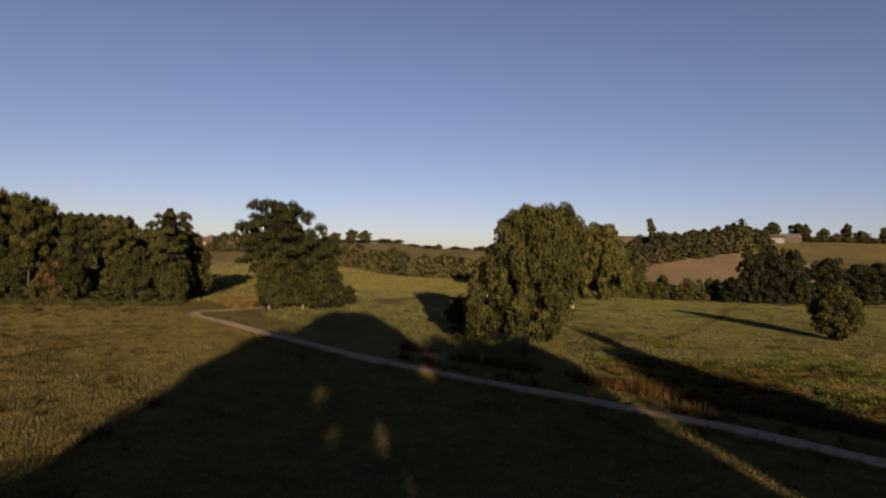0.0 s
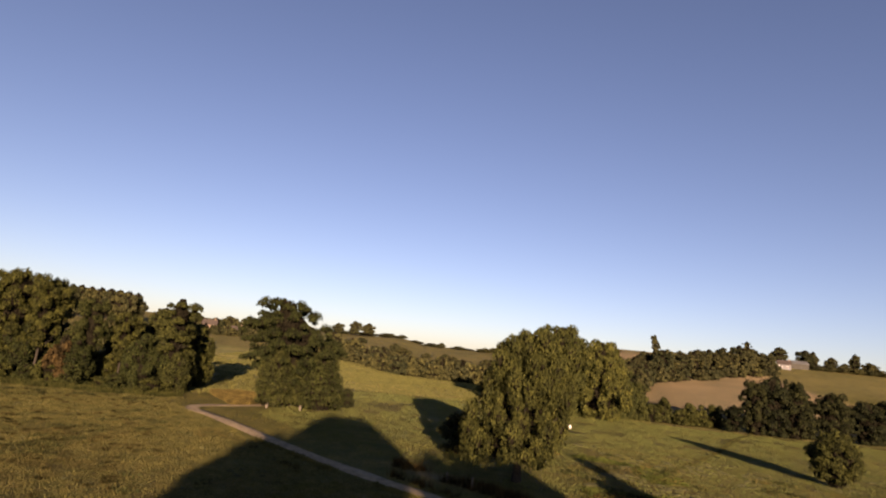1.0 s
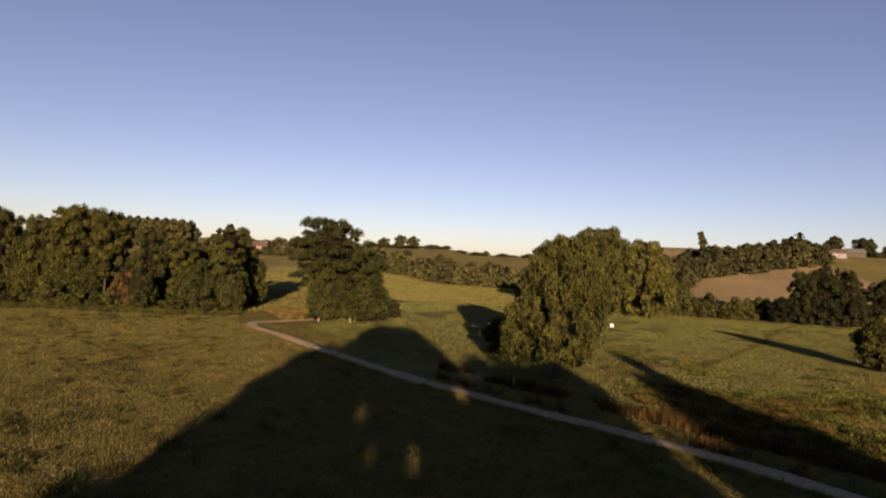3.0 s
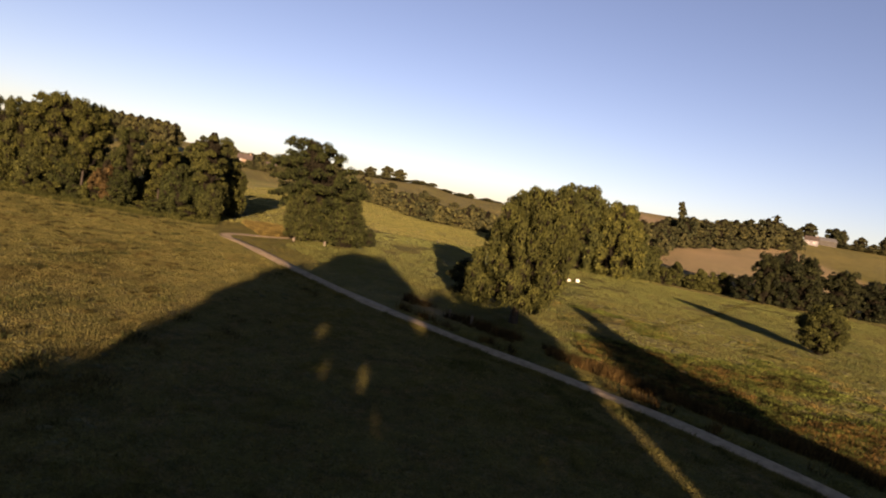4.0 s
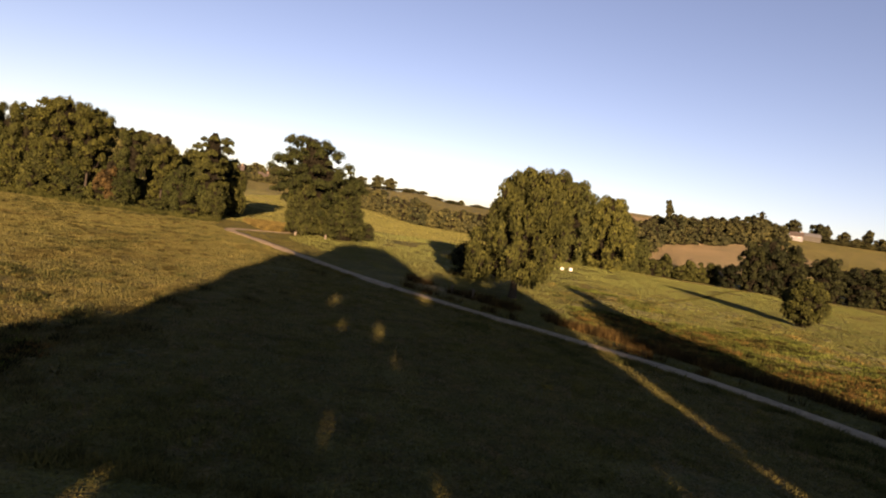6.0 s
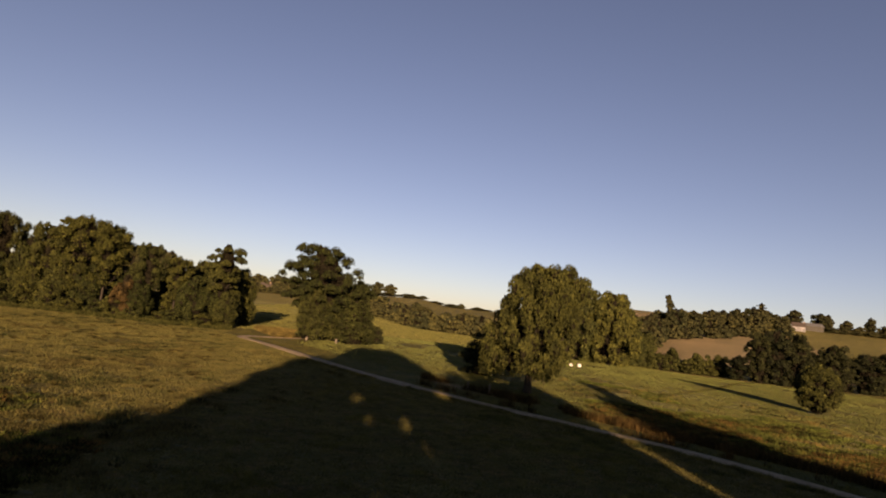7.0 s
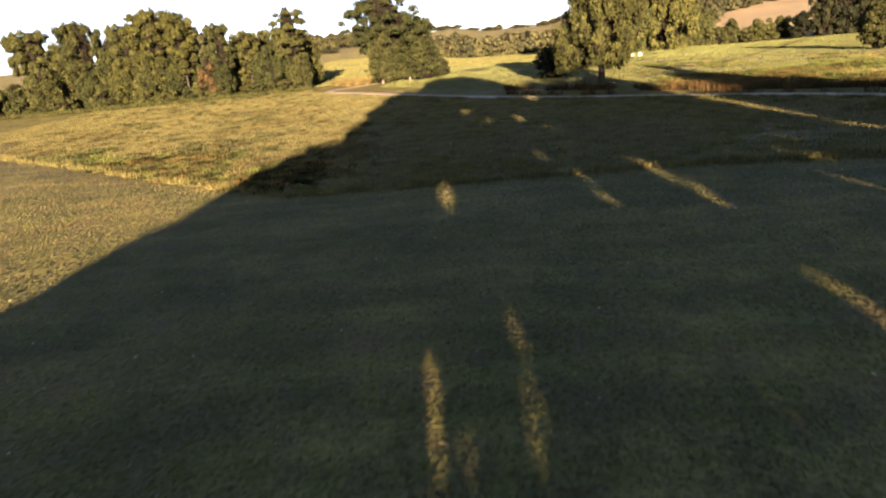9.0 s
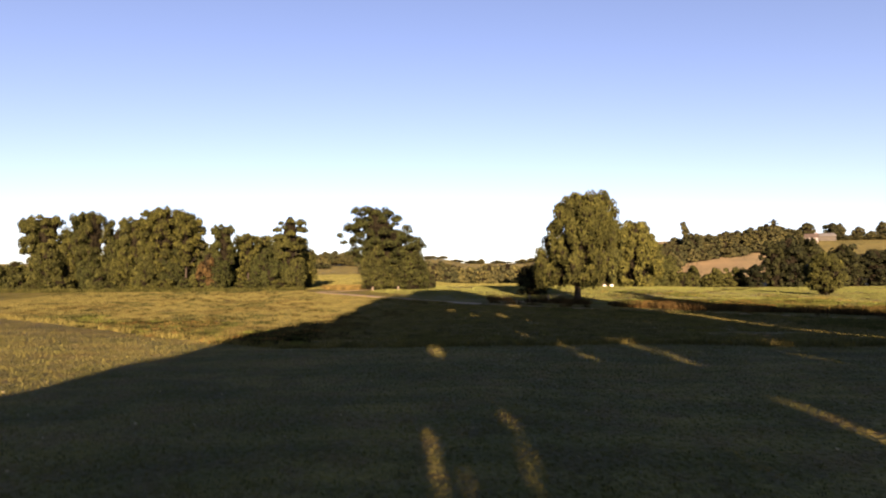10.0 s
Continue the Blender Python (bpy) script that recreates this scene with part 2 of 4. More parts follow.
def part(name, data, mat, parent=None, label=""):
    """One mesh object, from a bmesh or a mesh, under a thing or a part."""
    if isinstance(data, bmesh.types.BMesh):
        me = bpy.data.meshes.new(name)
        data.to_mesh(me)
        data.free()
    else:
        me = data
    if mat and not me.materials:
        me.materials.append(mat)
    ob = new(name, me)
    ob.parent = parent
    return tagged(ob, label)


def grid_mesh(name, xs, ys, z):
    nx, ny = len(xs), len(ys)
    gx, gy = np.meshgrid(xs, ys)
    co = np.stack([gx, gy, z(gx, gy)], -1).reshape(-1, 3)
    i = (np.arange(ny - 1)[:, None] * nx + np.arange(nx - 1)[None, :]).ravel()
    return quad_mesh(name, co, np.stack([i, i + 1, i + nx + 1, i + nx], -1), True), co


def quad_mesh(name, co, quads, smooth=False):
    me = bpy.data.meshes.new(name)
    me.vertices.add(len(co))
    me.vertices.foreach_set("co", np.asarray(co, np.float32).ravel())
    n = len(quads)
    k = quads.shape[1]
    me.loops.add(n * k)
    me.loops.foreach_set("vertex_index", np.asarray(quads, np.int32).ravel())
    me.polygons.add(n)
    me.polygons.foreach_set("loop_start", np.arange(0, n * k, k, dtype=np.int32))
    me.polygons.foreach_set("use_smooth", np.full(n, smooth))
    me.update(calc_edges=True)
    return me


xs = spread(-3500, 3500, -95, 115, 1.3)
ys = spread(-900, 4200, -60, 150, 1.3)
ground_mesh, gco = grid_mesh("ground", xs, ys, ground_z)
gx, gy = gco[:, 0], gco[:, 1]
wob = 2.5 * lattice(gx, gy, 14, 5)
gap_, side_ = track_gap(gx, gy)
beyond = side_ > 0
mown_mask = np.clip(step(0.6, -0.6, gy - rough_edge(gx)) + 0.75 * (beyond & (gap_ > 9 + wob)) * step(230, 200, gy), 0, 1)
dry_mask = np.clip(0.9 * step(172, 180, gy + wob) * step(40, 20, gx) * step(305, 290, gy) + 0.55 * np.exp(-((gy - 176) / 3.0) ** 2) + 0.9 * np.exp(-(((gx + 46) / 9.0) ** 2 + ((gy - 127) / 8.0) ** 2)), 0, 1)
bank_mask = np.exp(-(((gx - 1.5) / 5.0) ** 2 + ((gy - 66.5 + 0.75 * (gx - 1.5)) / 1.6) ** 2))
soil_mask = step(195, 205, gy + wob * 0.5) * step(62, 72, gx - 0.06 * (gy - 200)) * step(420, 400, gy) * step(12, 0, gx - 172 - 0.1 * (gy - 200))
soil_mask = np.clip(soil_mask + 0.9 * bank_mask, 0, 1)
hill_mask = np.clip(step(295, 310, gy) + step(250, 262, gy) * step(-70, -90, gx) * 0.3, 0, 1) * (1 - soil_mask)
weedy_mask = np.clip(beyond * step(8, 12, gap_) * step(46, 22, gap_) * step(16, 30, gx) + 0.8 * (~beyond) * step(78, 40, gy + wob) * (gy > rough_edge(gx)), 0, 1)
for key, values in (("weedy", weedy_mask), ("mown", mown_mask), ("dry", dry_mask), ("soil", soil_mask), ("hill", hill_mask)):
    ground_mesh.attributes.new(key, "FLOAT", "POINT").data.foreach_set("value", values.astype(np.float32))
ground = part("ground", ground_mesh, TURF)
tagged(ground, "rolling pasture of rough green and dry grass", "ground", kind="structure")


# -- track --
HOOK = [(-25.0, 114.5), (-31.6, 107.4), (-36.0, 103.4), (-39.8, 100.2), (-41.6, 97.0), (-40.2, 94.2), (-36.4, 91.2)]


def smooth_line(points, every):
    """A rounded line through the points, as an array."""
    p = np.array(points, float)
    p = np.vstack([2 * p[0] - p[1], p, 2 * p[-1] - p[-2]])
    out = []
    for a, b, c, d in zip(p, p[1:], p[2:], p[3:]):
        n = max(2, int(np.hypot(*(c - b)) / every))
        for t in np.arange(n) / n:
            out.append(0.5 * (2 * b + (c - a) * t + (2 * a - 5 * b + 4 * c - d) * t * t + (3 * b - a - 3 * c + d) * t ** 3))
    return np.array(out + [p[-2]])


def ribbon(name, points, offsets, lift, wobble=0.0):
    line = smooth_line(points, 1.2)
    way = np.gradient(line, axis=0)
    way /= np.linalg.norm(way, axis=1)[:, None]
    side = np.stack([-way[:, 1], way[:, 0]], -1)
    rows = []
    for k, (o, h) in enumerate(zip(offsets, lift)):
        w = o + wobble * lattice(np.arange(len(line)) * 1.2, np.full(len(line), k * 9.0), 4, 8)
        q = line + side * w[:, None]
        rows.append(np.column_stack([q, ground_z(q[:, 0], q[:, 1]) + h]))
    n, m = len(line), len(offsets)
    co = np.stack(rows, 1).reshape(-1, 3)
    i = (np.arange(n - 1)[:, None] * m + np.arange(m - 1)[None, :]).ravel()
    return quad_mesh(name, co, np.stack([i, i + 1, i + m + 1, i + m], -1), True)


track = part("track", ribbon("track", HOOK + TRACK[3:], (-1.15, -0.95, -0.62, -0.25, 0.25, 0.62, 0.95, 1.15), (-0.05, 0.05, 0.02, 0.07, 0.07, 0.02, 0.05, -0.05), 0.25), GRAVEL)
tagged(track, "pale gravel farm track with two worn wheel lines", "track", kind="structure")


# -- trees --
def leaves(rng, spots, outs, size, flat=0.6, hang=0.0):
    """Small pointed leaf sprays at the spots, facing roughly outwards: coordinates and faces."""
    n = len(spots)
    nrm = outs + flat * rng.normal(size=(n, 3))
    nrm /= np.linalg.norm(nrm, axis=1)[:, None] + 1e-9
    a = np.cross(nrm, rng.normal(size=(n, 3)))
    if hang:
        # sprays that hang point down, more or less
        a = a * (1 - hang) * 0.8 + rng.normal(size=(n, 3)) * 0.16 - np.array((0.0, 0.0, hang))
    a /= np.linalg.norm(a, axis=1)[:, None] + 1e-9
    b = np.cross(nrm, a)
    s = size * rng.uniform(0.6, 1.35, n)[:, None]
    long = 1 + 0.9 * hang
    co = np.stack([spots - a * s * long, spots - b * s * 0.55 + nrm * s * 0.12, spots + a * s * long, spots + b * s * 0.6 - nrm * s * 0.1], 1)
    return co.reshape(-1, 3), np.arange(n * 4).reshape(n, 4)


def lobes_of(rng, profile, count, radius, droop=0.0, even=0.6):
    """Centres, radii and stretch of a crown's clumps. profile: (height, half width) from foot to top. even: the share spread
    evenly over the crown; the rest gathers on boughs and leaves the outline ragged."""
    hs, ws = np.array([p[0] for p in profile]), np.array([p[1] for p in profile])
    out = []
    for k in range(int(count * even)):
        h = rng.uniform(hs[0], hs[-1])
        w = np.interp(h, hs, ws)
        # of several places take the one farthest from its neighbours, so that dark gaps stay between the clumps
        best, place = -1.0, None
        for n in range(7):
            h = rng.uniform(hs[0], hs[-1])
            w = np.interp(h, hs, ws)
            turn = rng.uniform(0, 2 * math.pi)
            r = w * (rng.uniform(0.35, 0.75) if rng.uniform() < 0.2 else rng.uniform(0.8, 1.05)) * 0.9
            q = (r * math.cos(turn), r * math.sin(turn), h)
            gap = min(((q[0] - o[0]) ** 2 + (q[1] - o[1]) ** 2 + ((q[2] - o[2]) / (1 + 0.6 * droop)) ** 2 for o in out), default=1.0)
            if gap > best:
                best, place = gap, q
        s = radius * rng.uniform(0.55, 1.3)
        out.append((*place, s, s * (1 + droop * rng.uniform(0.3, 1))))
    per = 5
    for k in range(int(count * (1 - even) / per)):
        h = rng.uniform(hs[0] + 0.3 * (hs[-1] - hs[0]), hs[-1])
        w = np.interp(h, hs, ws)
        turn = rng.uniform(0, 2 * math.pi)
        r = w * rng.uniform(0.7, 1.08)
        size = radius * rng.uniform(0.75, 1.15)
        for n in range(per):
            s = size * rng.uniform(0.5, 1.0)
            dx, dy, dz = rng.normal(size=3) * size * (0.75, 0.75, 0.5 + 0.3 * droop)
            out.append((r * math.cos(turn) + dx, r * math.sin(turn) + dy, min(max(h + dz, hs[0]), hs[-1] + 0.2), s, s * (1 + droop * rng.uniform(0.3, 1))))
    return np.array(out)


def in_gaps(p, gaps):
    """Which of the places lie in a gap of the crown, a slot (x, z, x, z, half width) seen along the sun's way in the plane y = -55."""
    t = (p[:, 1] + 55) / -SUN_WAY.y
    u, w = p[:, 0] + t * SUN_WAY.x, p[:, 2] + t * SUN_WAY.z
    inside = np.zeros(len(p), bool)
    for ax, az, bx, bz, r in gaps:
        dx, dz = bx - ax, bz - az
        k = np.clip(((u - ax) * dx + (w - az) * dz) / (dx * dx + dz * dz + 1e-9), 0, 1)
        inside |= np.hypot(u - ax - k * dx, w - az - k * dz) < r
    return inside


def crown_mesh(name, seed, profile, count, radius, leaf, number, droop=0.0, gaps=(), foot=(0, 0, 0), even=0.6, hull=0.52, sway=((0, 0),), hang=0.0, hem=0.0):
    """sway: (height, how far the crown leans off its trunk). hang: how far the sprays point down. hem: where the foliage ends over the ground."""
    rng = np.random.default_rng(seed)
    lob = lobes_of(rng, profile, count, radius, droop, even)
    shift = lambda z: np.interp(z, [s[0] for s in sway], [s[1] for s in sway])
    lob[:, 0] += shift(lob[:, 2])
    if gaps:
        wide = [(a, b_, c_, d_, r + 0.15) for a, b_, c_, d_, r in gaps]
        lob = lob[~in_gaps(lob[:, :3] + np.array(foot), wide)]
        wide = [(a, b_, c_, d_, r + 1.6) for a, b_, c_, d_, r in gaps]
        solid = lob[~in_gaps(lob[:, :3] + np.array(foot), wide)]
    else:
        solid = lob
    pick = rng.choice(len(lob), number, p=lob[:, 3] ** 2 / (lob[:, 3] ** 2).sum())
    d = rng.normal(size=(number, 3))
    d /= np.linalg.norm(d, axis=1)[:, None]
    if droop <= 1:
        d[:, 2] = np.where(d[:, 2] < -0.3, -d[:, 2] * 0.5, d[:, 2])
    reach = rng.uniform(0.72, 1.08, number)[:, None]
    L = lob[pick]
    # drooping clumps are rounded above and hang down below
    tall = np.where((d[:, 2] > 0) & (droop > 1), L[:, 3] * 1.1, L[:, 4])
    spots = L[:, :3] + d * reach * np.stack([L[:, 3], L[:, 3], tall], -1)
    spots[:, 2] = np.maximum(spots[:, 2], 0.15)
    if gaps:
        keep = ~in_gaps(spots + np.array(foot), [(a, b_, c_, d_, r + 0.11) for a, b_, c_, d_, r in gaps])
        spots, d = spots[keep], d[keep]
    if hem:
        ang = np.arctan2(spots[:, 1], spots[:, 0])
        keep = spots[:, 2] > hem + 0.45 * np.sin(3 * ang + 0.6) + 0.3 * np.sin(7 * ang + 2.0)
        spots, d = spots[keep], d[keep]
    co, quads = leaves(rng, spots, d, leaf, 0.6, hang)
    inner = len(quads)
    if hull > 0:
        # larger sprays deep in the crown keep most of the sky out; their near-black is painted shade
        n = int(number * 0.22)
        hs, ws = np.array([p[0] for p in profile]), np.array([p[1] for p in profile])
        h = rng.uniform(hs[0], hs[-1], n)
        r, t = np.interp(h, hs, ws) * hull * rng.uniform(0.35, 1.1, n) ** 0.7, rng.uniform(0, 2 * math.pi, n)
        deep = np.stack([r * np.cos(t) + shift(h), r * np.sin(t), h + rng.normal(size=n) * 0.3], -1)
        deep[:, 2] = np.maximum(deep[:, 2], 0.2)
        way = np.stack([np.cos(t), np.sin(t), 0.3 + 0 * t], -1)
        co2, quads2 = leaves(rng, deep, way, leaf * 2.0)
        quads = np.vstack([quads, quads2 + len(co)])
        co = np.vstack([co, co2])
    # a lumpy core of sprays inside each clump keeps the sky out, darkened with painted shade
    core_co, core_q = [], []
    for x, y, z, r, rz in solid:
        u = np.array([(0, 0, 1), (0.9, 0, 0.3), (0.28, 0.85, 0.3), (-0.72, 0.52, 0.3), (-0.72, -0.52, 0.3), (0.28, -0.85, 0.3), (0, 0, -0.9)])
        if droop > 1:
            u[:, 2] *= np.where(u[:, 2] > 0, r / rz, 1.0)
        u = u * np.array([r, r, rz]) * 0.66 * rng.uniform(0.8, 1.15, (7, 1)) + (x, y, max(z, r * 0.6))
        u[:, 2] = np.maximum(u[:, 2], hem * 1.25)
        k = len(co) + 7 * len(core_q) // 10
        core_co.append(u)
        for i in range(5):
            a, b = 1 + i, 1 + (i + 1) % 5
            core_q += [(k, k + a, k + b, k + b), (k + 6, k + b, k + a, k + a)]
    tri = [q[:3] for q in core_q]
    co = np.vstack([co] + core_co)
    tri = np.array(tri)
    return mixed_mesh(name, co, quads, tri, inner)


def mixed_mesh(name, co, quads, tris, inner):
    """Quads and triangles in one mesh; the faces from inner on take the second material."""
    me = bpy.data.meshes.new(name)
    me.vertices.add(len(co))
    me.vertices.foreach_set("co", np.asarray(co, np.float32).ravel())
    nq, nt = len(quads), len(tris)
    me.loops.add(nq * 4 + nt * 3)
    me.loops.foreach_set("vertex_index", np.concatenate([quads.ravel(), tris.ravel()]).astype(np.int32))
    me.polygons.add(nq + nt)
    me.polygons.foreach_set("loop_start", np.concatenate([np.arange(nq) * 4, nq * 4 + np.arange(nt) * 3]).astype(np.int32))
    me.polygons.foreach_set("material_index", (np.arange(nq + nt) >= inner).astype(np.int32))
    me.update(calc_edges=True)
    return me


def limb(bm, a, b, ra, rb, sides=8):
    """A tapered limb between two places."""
    a, b = Vector(a), Vector(b)
    q = (b - a).to_track_quat("Z", "Y").to_matrix()
    rings = []
    for p, r in ((a, ra), (a.lerp(b, 0.5), (ra + rb) * 0.48), (b, rb)):
        rings.append([bm.verts.new(p + q @ Vector((r * math.cos(t), r * math.sin(t), 0))) for t in (2 * math.pi * i / sides for i in range(sides))])
    for lo, hi in zip(rings, rings[1:]):
        for i in range(sides):
            bm.faces.new((lo[i], lo[(i + 1) % sides], hi[(i + 1) % sides], hi[i]))
    bm.faces.new(rings[-1])


def trunk_bm(seed, height, radius, split, reach, limbs=6):
    rng = np.random.default_rng(seed)
    bm = bmesh.new()
    limb(bm, (0, 0, -0.6), (0, 0, split * 0.25), radius * 1.5, radius * 1.05)
    limb(bm, (0, 0, split * 0.25), (0.1, 0.05, split), radius * 1.05, radius * 0.8)
    limb(bm, (0.1, 0.05, split), (0.3, -0.2, height * 0.8), radius * 0.75, radius * 0.15)
    for k in range(limbs):
        turn = 2 * math.pi * (k + rng.uniform(0, 0.6)) / limbs
        h = split + (height * 0.55 - split) * rng.uniform(0, 0.6)
        r = reach * rng.uniform(0.5, 0.8)
        mid = (r * 0.5 * math.cos(turn), r * 0.5 * math.sin(turn), h + r * 0.35)
        end = (r * math.cos(turn), r * math.sin(turn), h + r * rng.uniform(0.55, 0.9))
        limb(bm, (0.1, 0, h), mid, radius * 0.42, radius * 0.26, 6)
        limb(bm, mid, end, radius * 0.26, radius * 0.08, 6)
    return bm


def tree(name, label, category, seed, profile, count, radius, leaf, number, mat, trunk, droop=0.0, group="", gaps=(), foot=(0, 0, 0), even=0.6, hull=0.52, sway=((0, 0),), hang=0.0, hem=0.0):
    """A tree at the origin. trunk: height, radius, height of the fork, reach of the limbs, limbs."""
    t = new(name)
    tagged(t, label, category, group)
    part("trunk", trunk_bm(seed, *trunk), BARK, t)
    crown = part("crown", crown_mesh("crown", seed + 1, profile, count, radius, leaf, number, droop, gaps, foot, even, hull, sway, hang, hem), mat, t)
    # second slot: the painted dark of the crown's inside
    crown.data.materials.append(CROWN_SHADE)
    return t


def put(ob, x, y, turn=0.0, scale=1.0, tall=None, sink=0.0):
    tall = tall or scale
    ob.matrix_basis = pose(x, y, gz(x, y) - sink, 0, 0, turn) @ Matrix.Diagonal((scale, scale, tall, 1))
    return ob


def more(ob, x, y, turn=0.0, scale=1.0, tall=None, label=""):
    c = copy_thing(ob, pose(0, 0, 0))
    put(c, x, y, turn, scale, tall)
    if label:
        c["label"] = label
    return c


# the great tree by the ditch
great = tree("great_tree", "broad old tree with hanging green foliage beside the ditch", "tree", 12,
             [(3.2, 5.8), (4.6, 6.9), (7.6, 6.9), (10.6, 6.6), (13.4, 6.3), (15.6, 5.4), (17.4, 3.8)], 170, 1.05, 0.13, 66000, LEAF, (15.0, 0.55, 3.6, 7.0, 8), 2.4, even=0.72, hull=0.42, hang=0.7, hem=2.3,
             sway=((2.0, -1.3), (6.0, -1.3), (9.5, -0.2), (12.5, 1.3), (16.0, 1.9)))
put(great, 10.9, 68.5, 0, 0.95, 0.985)
# the oak over the spur, with two dense bushes under it
oak = tree("oak_tree", "spreading oak with an open ragged crown", "tree", 21,
           [(4.0, 5.6), (7.0, 8.4), (10.5, 9.4), (13.0, 8.2), (15.6, 5.8), (17.9, 2.9)], 170, 1.25, 0.15, 54000, LEAF, (15.0, 0.55, 5.0, 7.0, 8), -0.25, even=0.62, hull=0.4, sway=((4.0, 0.0), (10.0, 0.8), (14.0, -1.0), (18.0, -2.4)))
put(oak, -29.3, 110.5, 0, 1.0, 1.08)
bush = tree("round_bush", "dense green bush at the foot of the oak", "bush", 31,
            [(0.5, 3.3), (2.5, 3.7), (5.5, 3.2), (8.4, 2.0), (10.6, 0.8)], 130, 0.9, 0.125, 38000, LEAF, (7.0, 0.25, 1.0, 3.0, 5), 0.5, "bushes under the oak", even=0.95)
put(bush, -30.8, 105.6, 0, 0.92, 1.06)
more(bush, -22.4, 108.4, 70, 1.1, 1.0)
more(bush, -26.4, 110.0, 160, 1.0, 1.0)

# -- kinds of trees that repeat --
wood_a = tree("wood_tree", "tall broadleaf tree with an open high head in the wood", "tree", 41,
              [(6.0, 2.0), (8.5, 3.2), (11.0, 3.8), (13.5, 4.4), (16.0, 4.0), (17.6, 2.2)], 74, 1.1, 0.165, 22000, LEAF, (15.0, 0.32, 5.0, 4.0, 7), 0.5, "trees of the wood", even=0.5, hull=0.4)
wood_b = tree("wood_tree", "tall broadleaf tree with a rounded head in the wood", "tree", 43,
              [(4.0, 3.0), (8.0, 3.6), (12.0, 4.6), (15.0, 4.8), (17.0, 3.4), (18.4, 1.6)], 84, 1.15, 0.165, 25000, LEAF, (15.0, 0.32, 5.0, 4.0, 7), 0.7, "trees of the wood", even=0.6, hull=0.45)
wood_c = tree("wood_tree", "slender tree with a small high head over bare stems", "tree", 47,
              [(6.0, 1.6), (8.5, 2.2), (11.0, 2.9), (13.5, 3.3), (15.5, 2.5), (16.6, 1.2)], 64, 0.95, 0.14, 20000, LEAF, (14.5, 0.24, 7.0, 3.0, 7), 0.1, "trees of the wood", even=0.4, hull=0.35)
thicket = tree("wood_bush", "tall dense bush filling the edge of the wood", "bush", 51,
               [(0.4, 2.4), (2.5, 3.2), (5.5, 3.0), (8.0, 2.2), (9.6, 0.9)], 60, 0.95, 0.18, 12000, LEAF, (7.0, 0.16, 0.8, 2.4, 5), 1.4, "bushes of the wood", even=0.85, hang=0.4)
scrub = tree("wood_bush", "rounded low bush under the trees of the wood", "bush", 53,
             [(0.4, 2.4), (1.6, 2.8), (3.0, 2.2), (4.2, 1.0)], 40, 0.85, 0.17, 6500, LEAF, (3.0, 0.14, 0.6, 1.8, 4), 0.2, "bushes of the wood")
rng = np.random.default_rng(5)
edge = lambda x: 113.0 + 0.16 * (x + 52)
put(wood_c, -53.4, 111.5, 0, 1.25, 1.06)
put(wood_a, -69.6, edge(-69.6), 20, 0.7, 0.88)
put(wood_b, -84.0, edge(-84), 80, 1.0, 1.06)
put(thicket, -51.6, 110.5, 0, 0.7, 0.72)
more(thicket, -55.2, 113.5, 90, 0.95, 0.95)
more(thicket, -53.0, 115.0, 40, 0.8, 0.9)
put(scrub, -57.0, 107.5)
for kind, x, back, s, h in ((wood_a, -65.2, 3.0, 0.66, 0.78), (wood_a, -79.2, 0.5, 0.85, 1.0), (wood_b, -81.5, 6.0, 0.85, 1.02), (wood_b, -88.2, 2.0, 0.9, 1.03),
                            (wood_a, -90.8, 0.0, 0.8, 0.97), (wood_b, -100.8, 0.0, 0.8, 0.98), (wood_a, -104.2, 2.0, 0.8, 1.06), (wood_a, -112.0, 1.0, 1.0, 1.0),
                            (wood_a, -116.0, 3.0, 0.85, 0.97)):
    more(kind, x, edge(x) + back, rng.uniform(0, 360), s, h)
for x, s, h in ((-107.6, 0.95, 1.4), (-96.2, 1.0, 1.45), (-73.4, 0.9, 1.1), (-61.0, 0.95, 1.0)):
    more(thicket, x, edge(x) + 2.0, rng.uniform(0, 360), s, h, "tall slender bush between the trees of the wood")
x = -55.0
while x > -112:
    y = edge(x)
    low = 0.74 if x > -76 or -98 < x < -94.5 else 1.0
    if int(-x * 7) % 10 > 2:
        more(thicket, x, y - 1.5 + rng.uniform(-2.6, 2.2), rng.uniform(0, 360), rng.uniform(0.8, 1.1), low * rng.uniform(0.72, 1.1))
    more(thicket, x - 2.2, y + 4.5 + rng.uniform(-1, 2), rng.uniform(0, 360), rng.uniform(0.95, 1.2), low * rng.uniform(0.8, 1.08))
    if rng.uniform() < 0.75:
        more(scrub, x + rng.uniform(-1.5, 1.5), y - 5.6 + rng.uniform(-0.8, 0.8), rng.uniform(0, 360), rng.uniform(0.7, 1.1), rng.uniform(0.4, 0.95))
    x -= rng.uniform(3.6, 5.6)
while x > -190:
    more(thicket, x, 105 + rng.uniform(-2, 5), rng.uniform(0, 360), rng.uniform(0.9, 1.2), rng.uniform(0.6, 0.95), "bush of the low end of the wood")
    more(scrub, x - 2, 100 + rng.uniform(-2, 3), rng.uniform(0, 360), 1.2, rng.uniform(0.7, 1.1))
    x -= rng.uniform(5, 7.5)
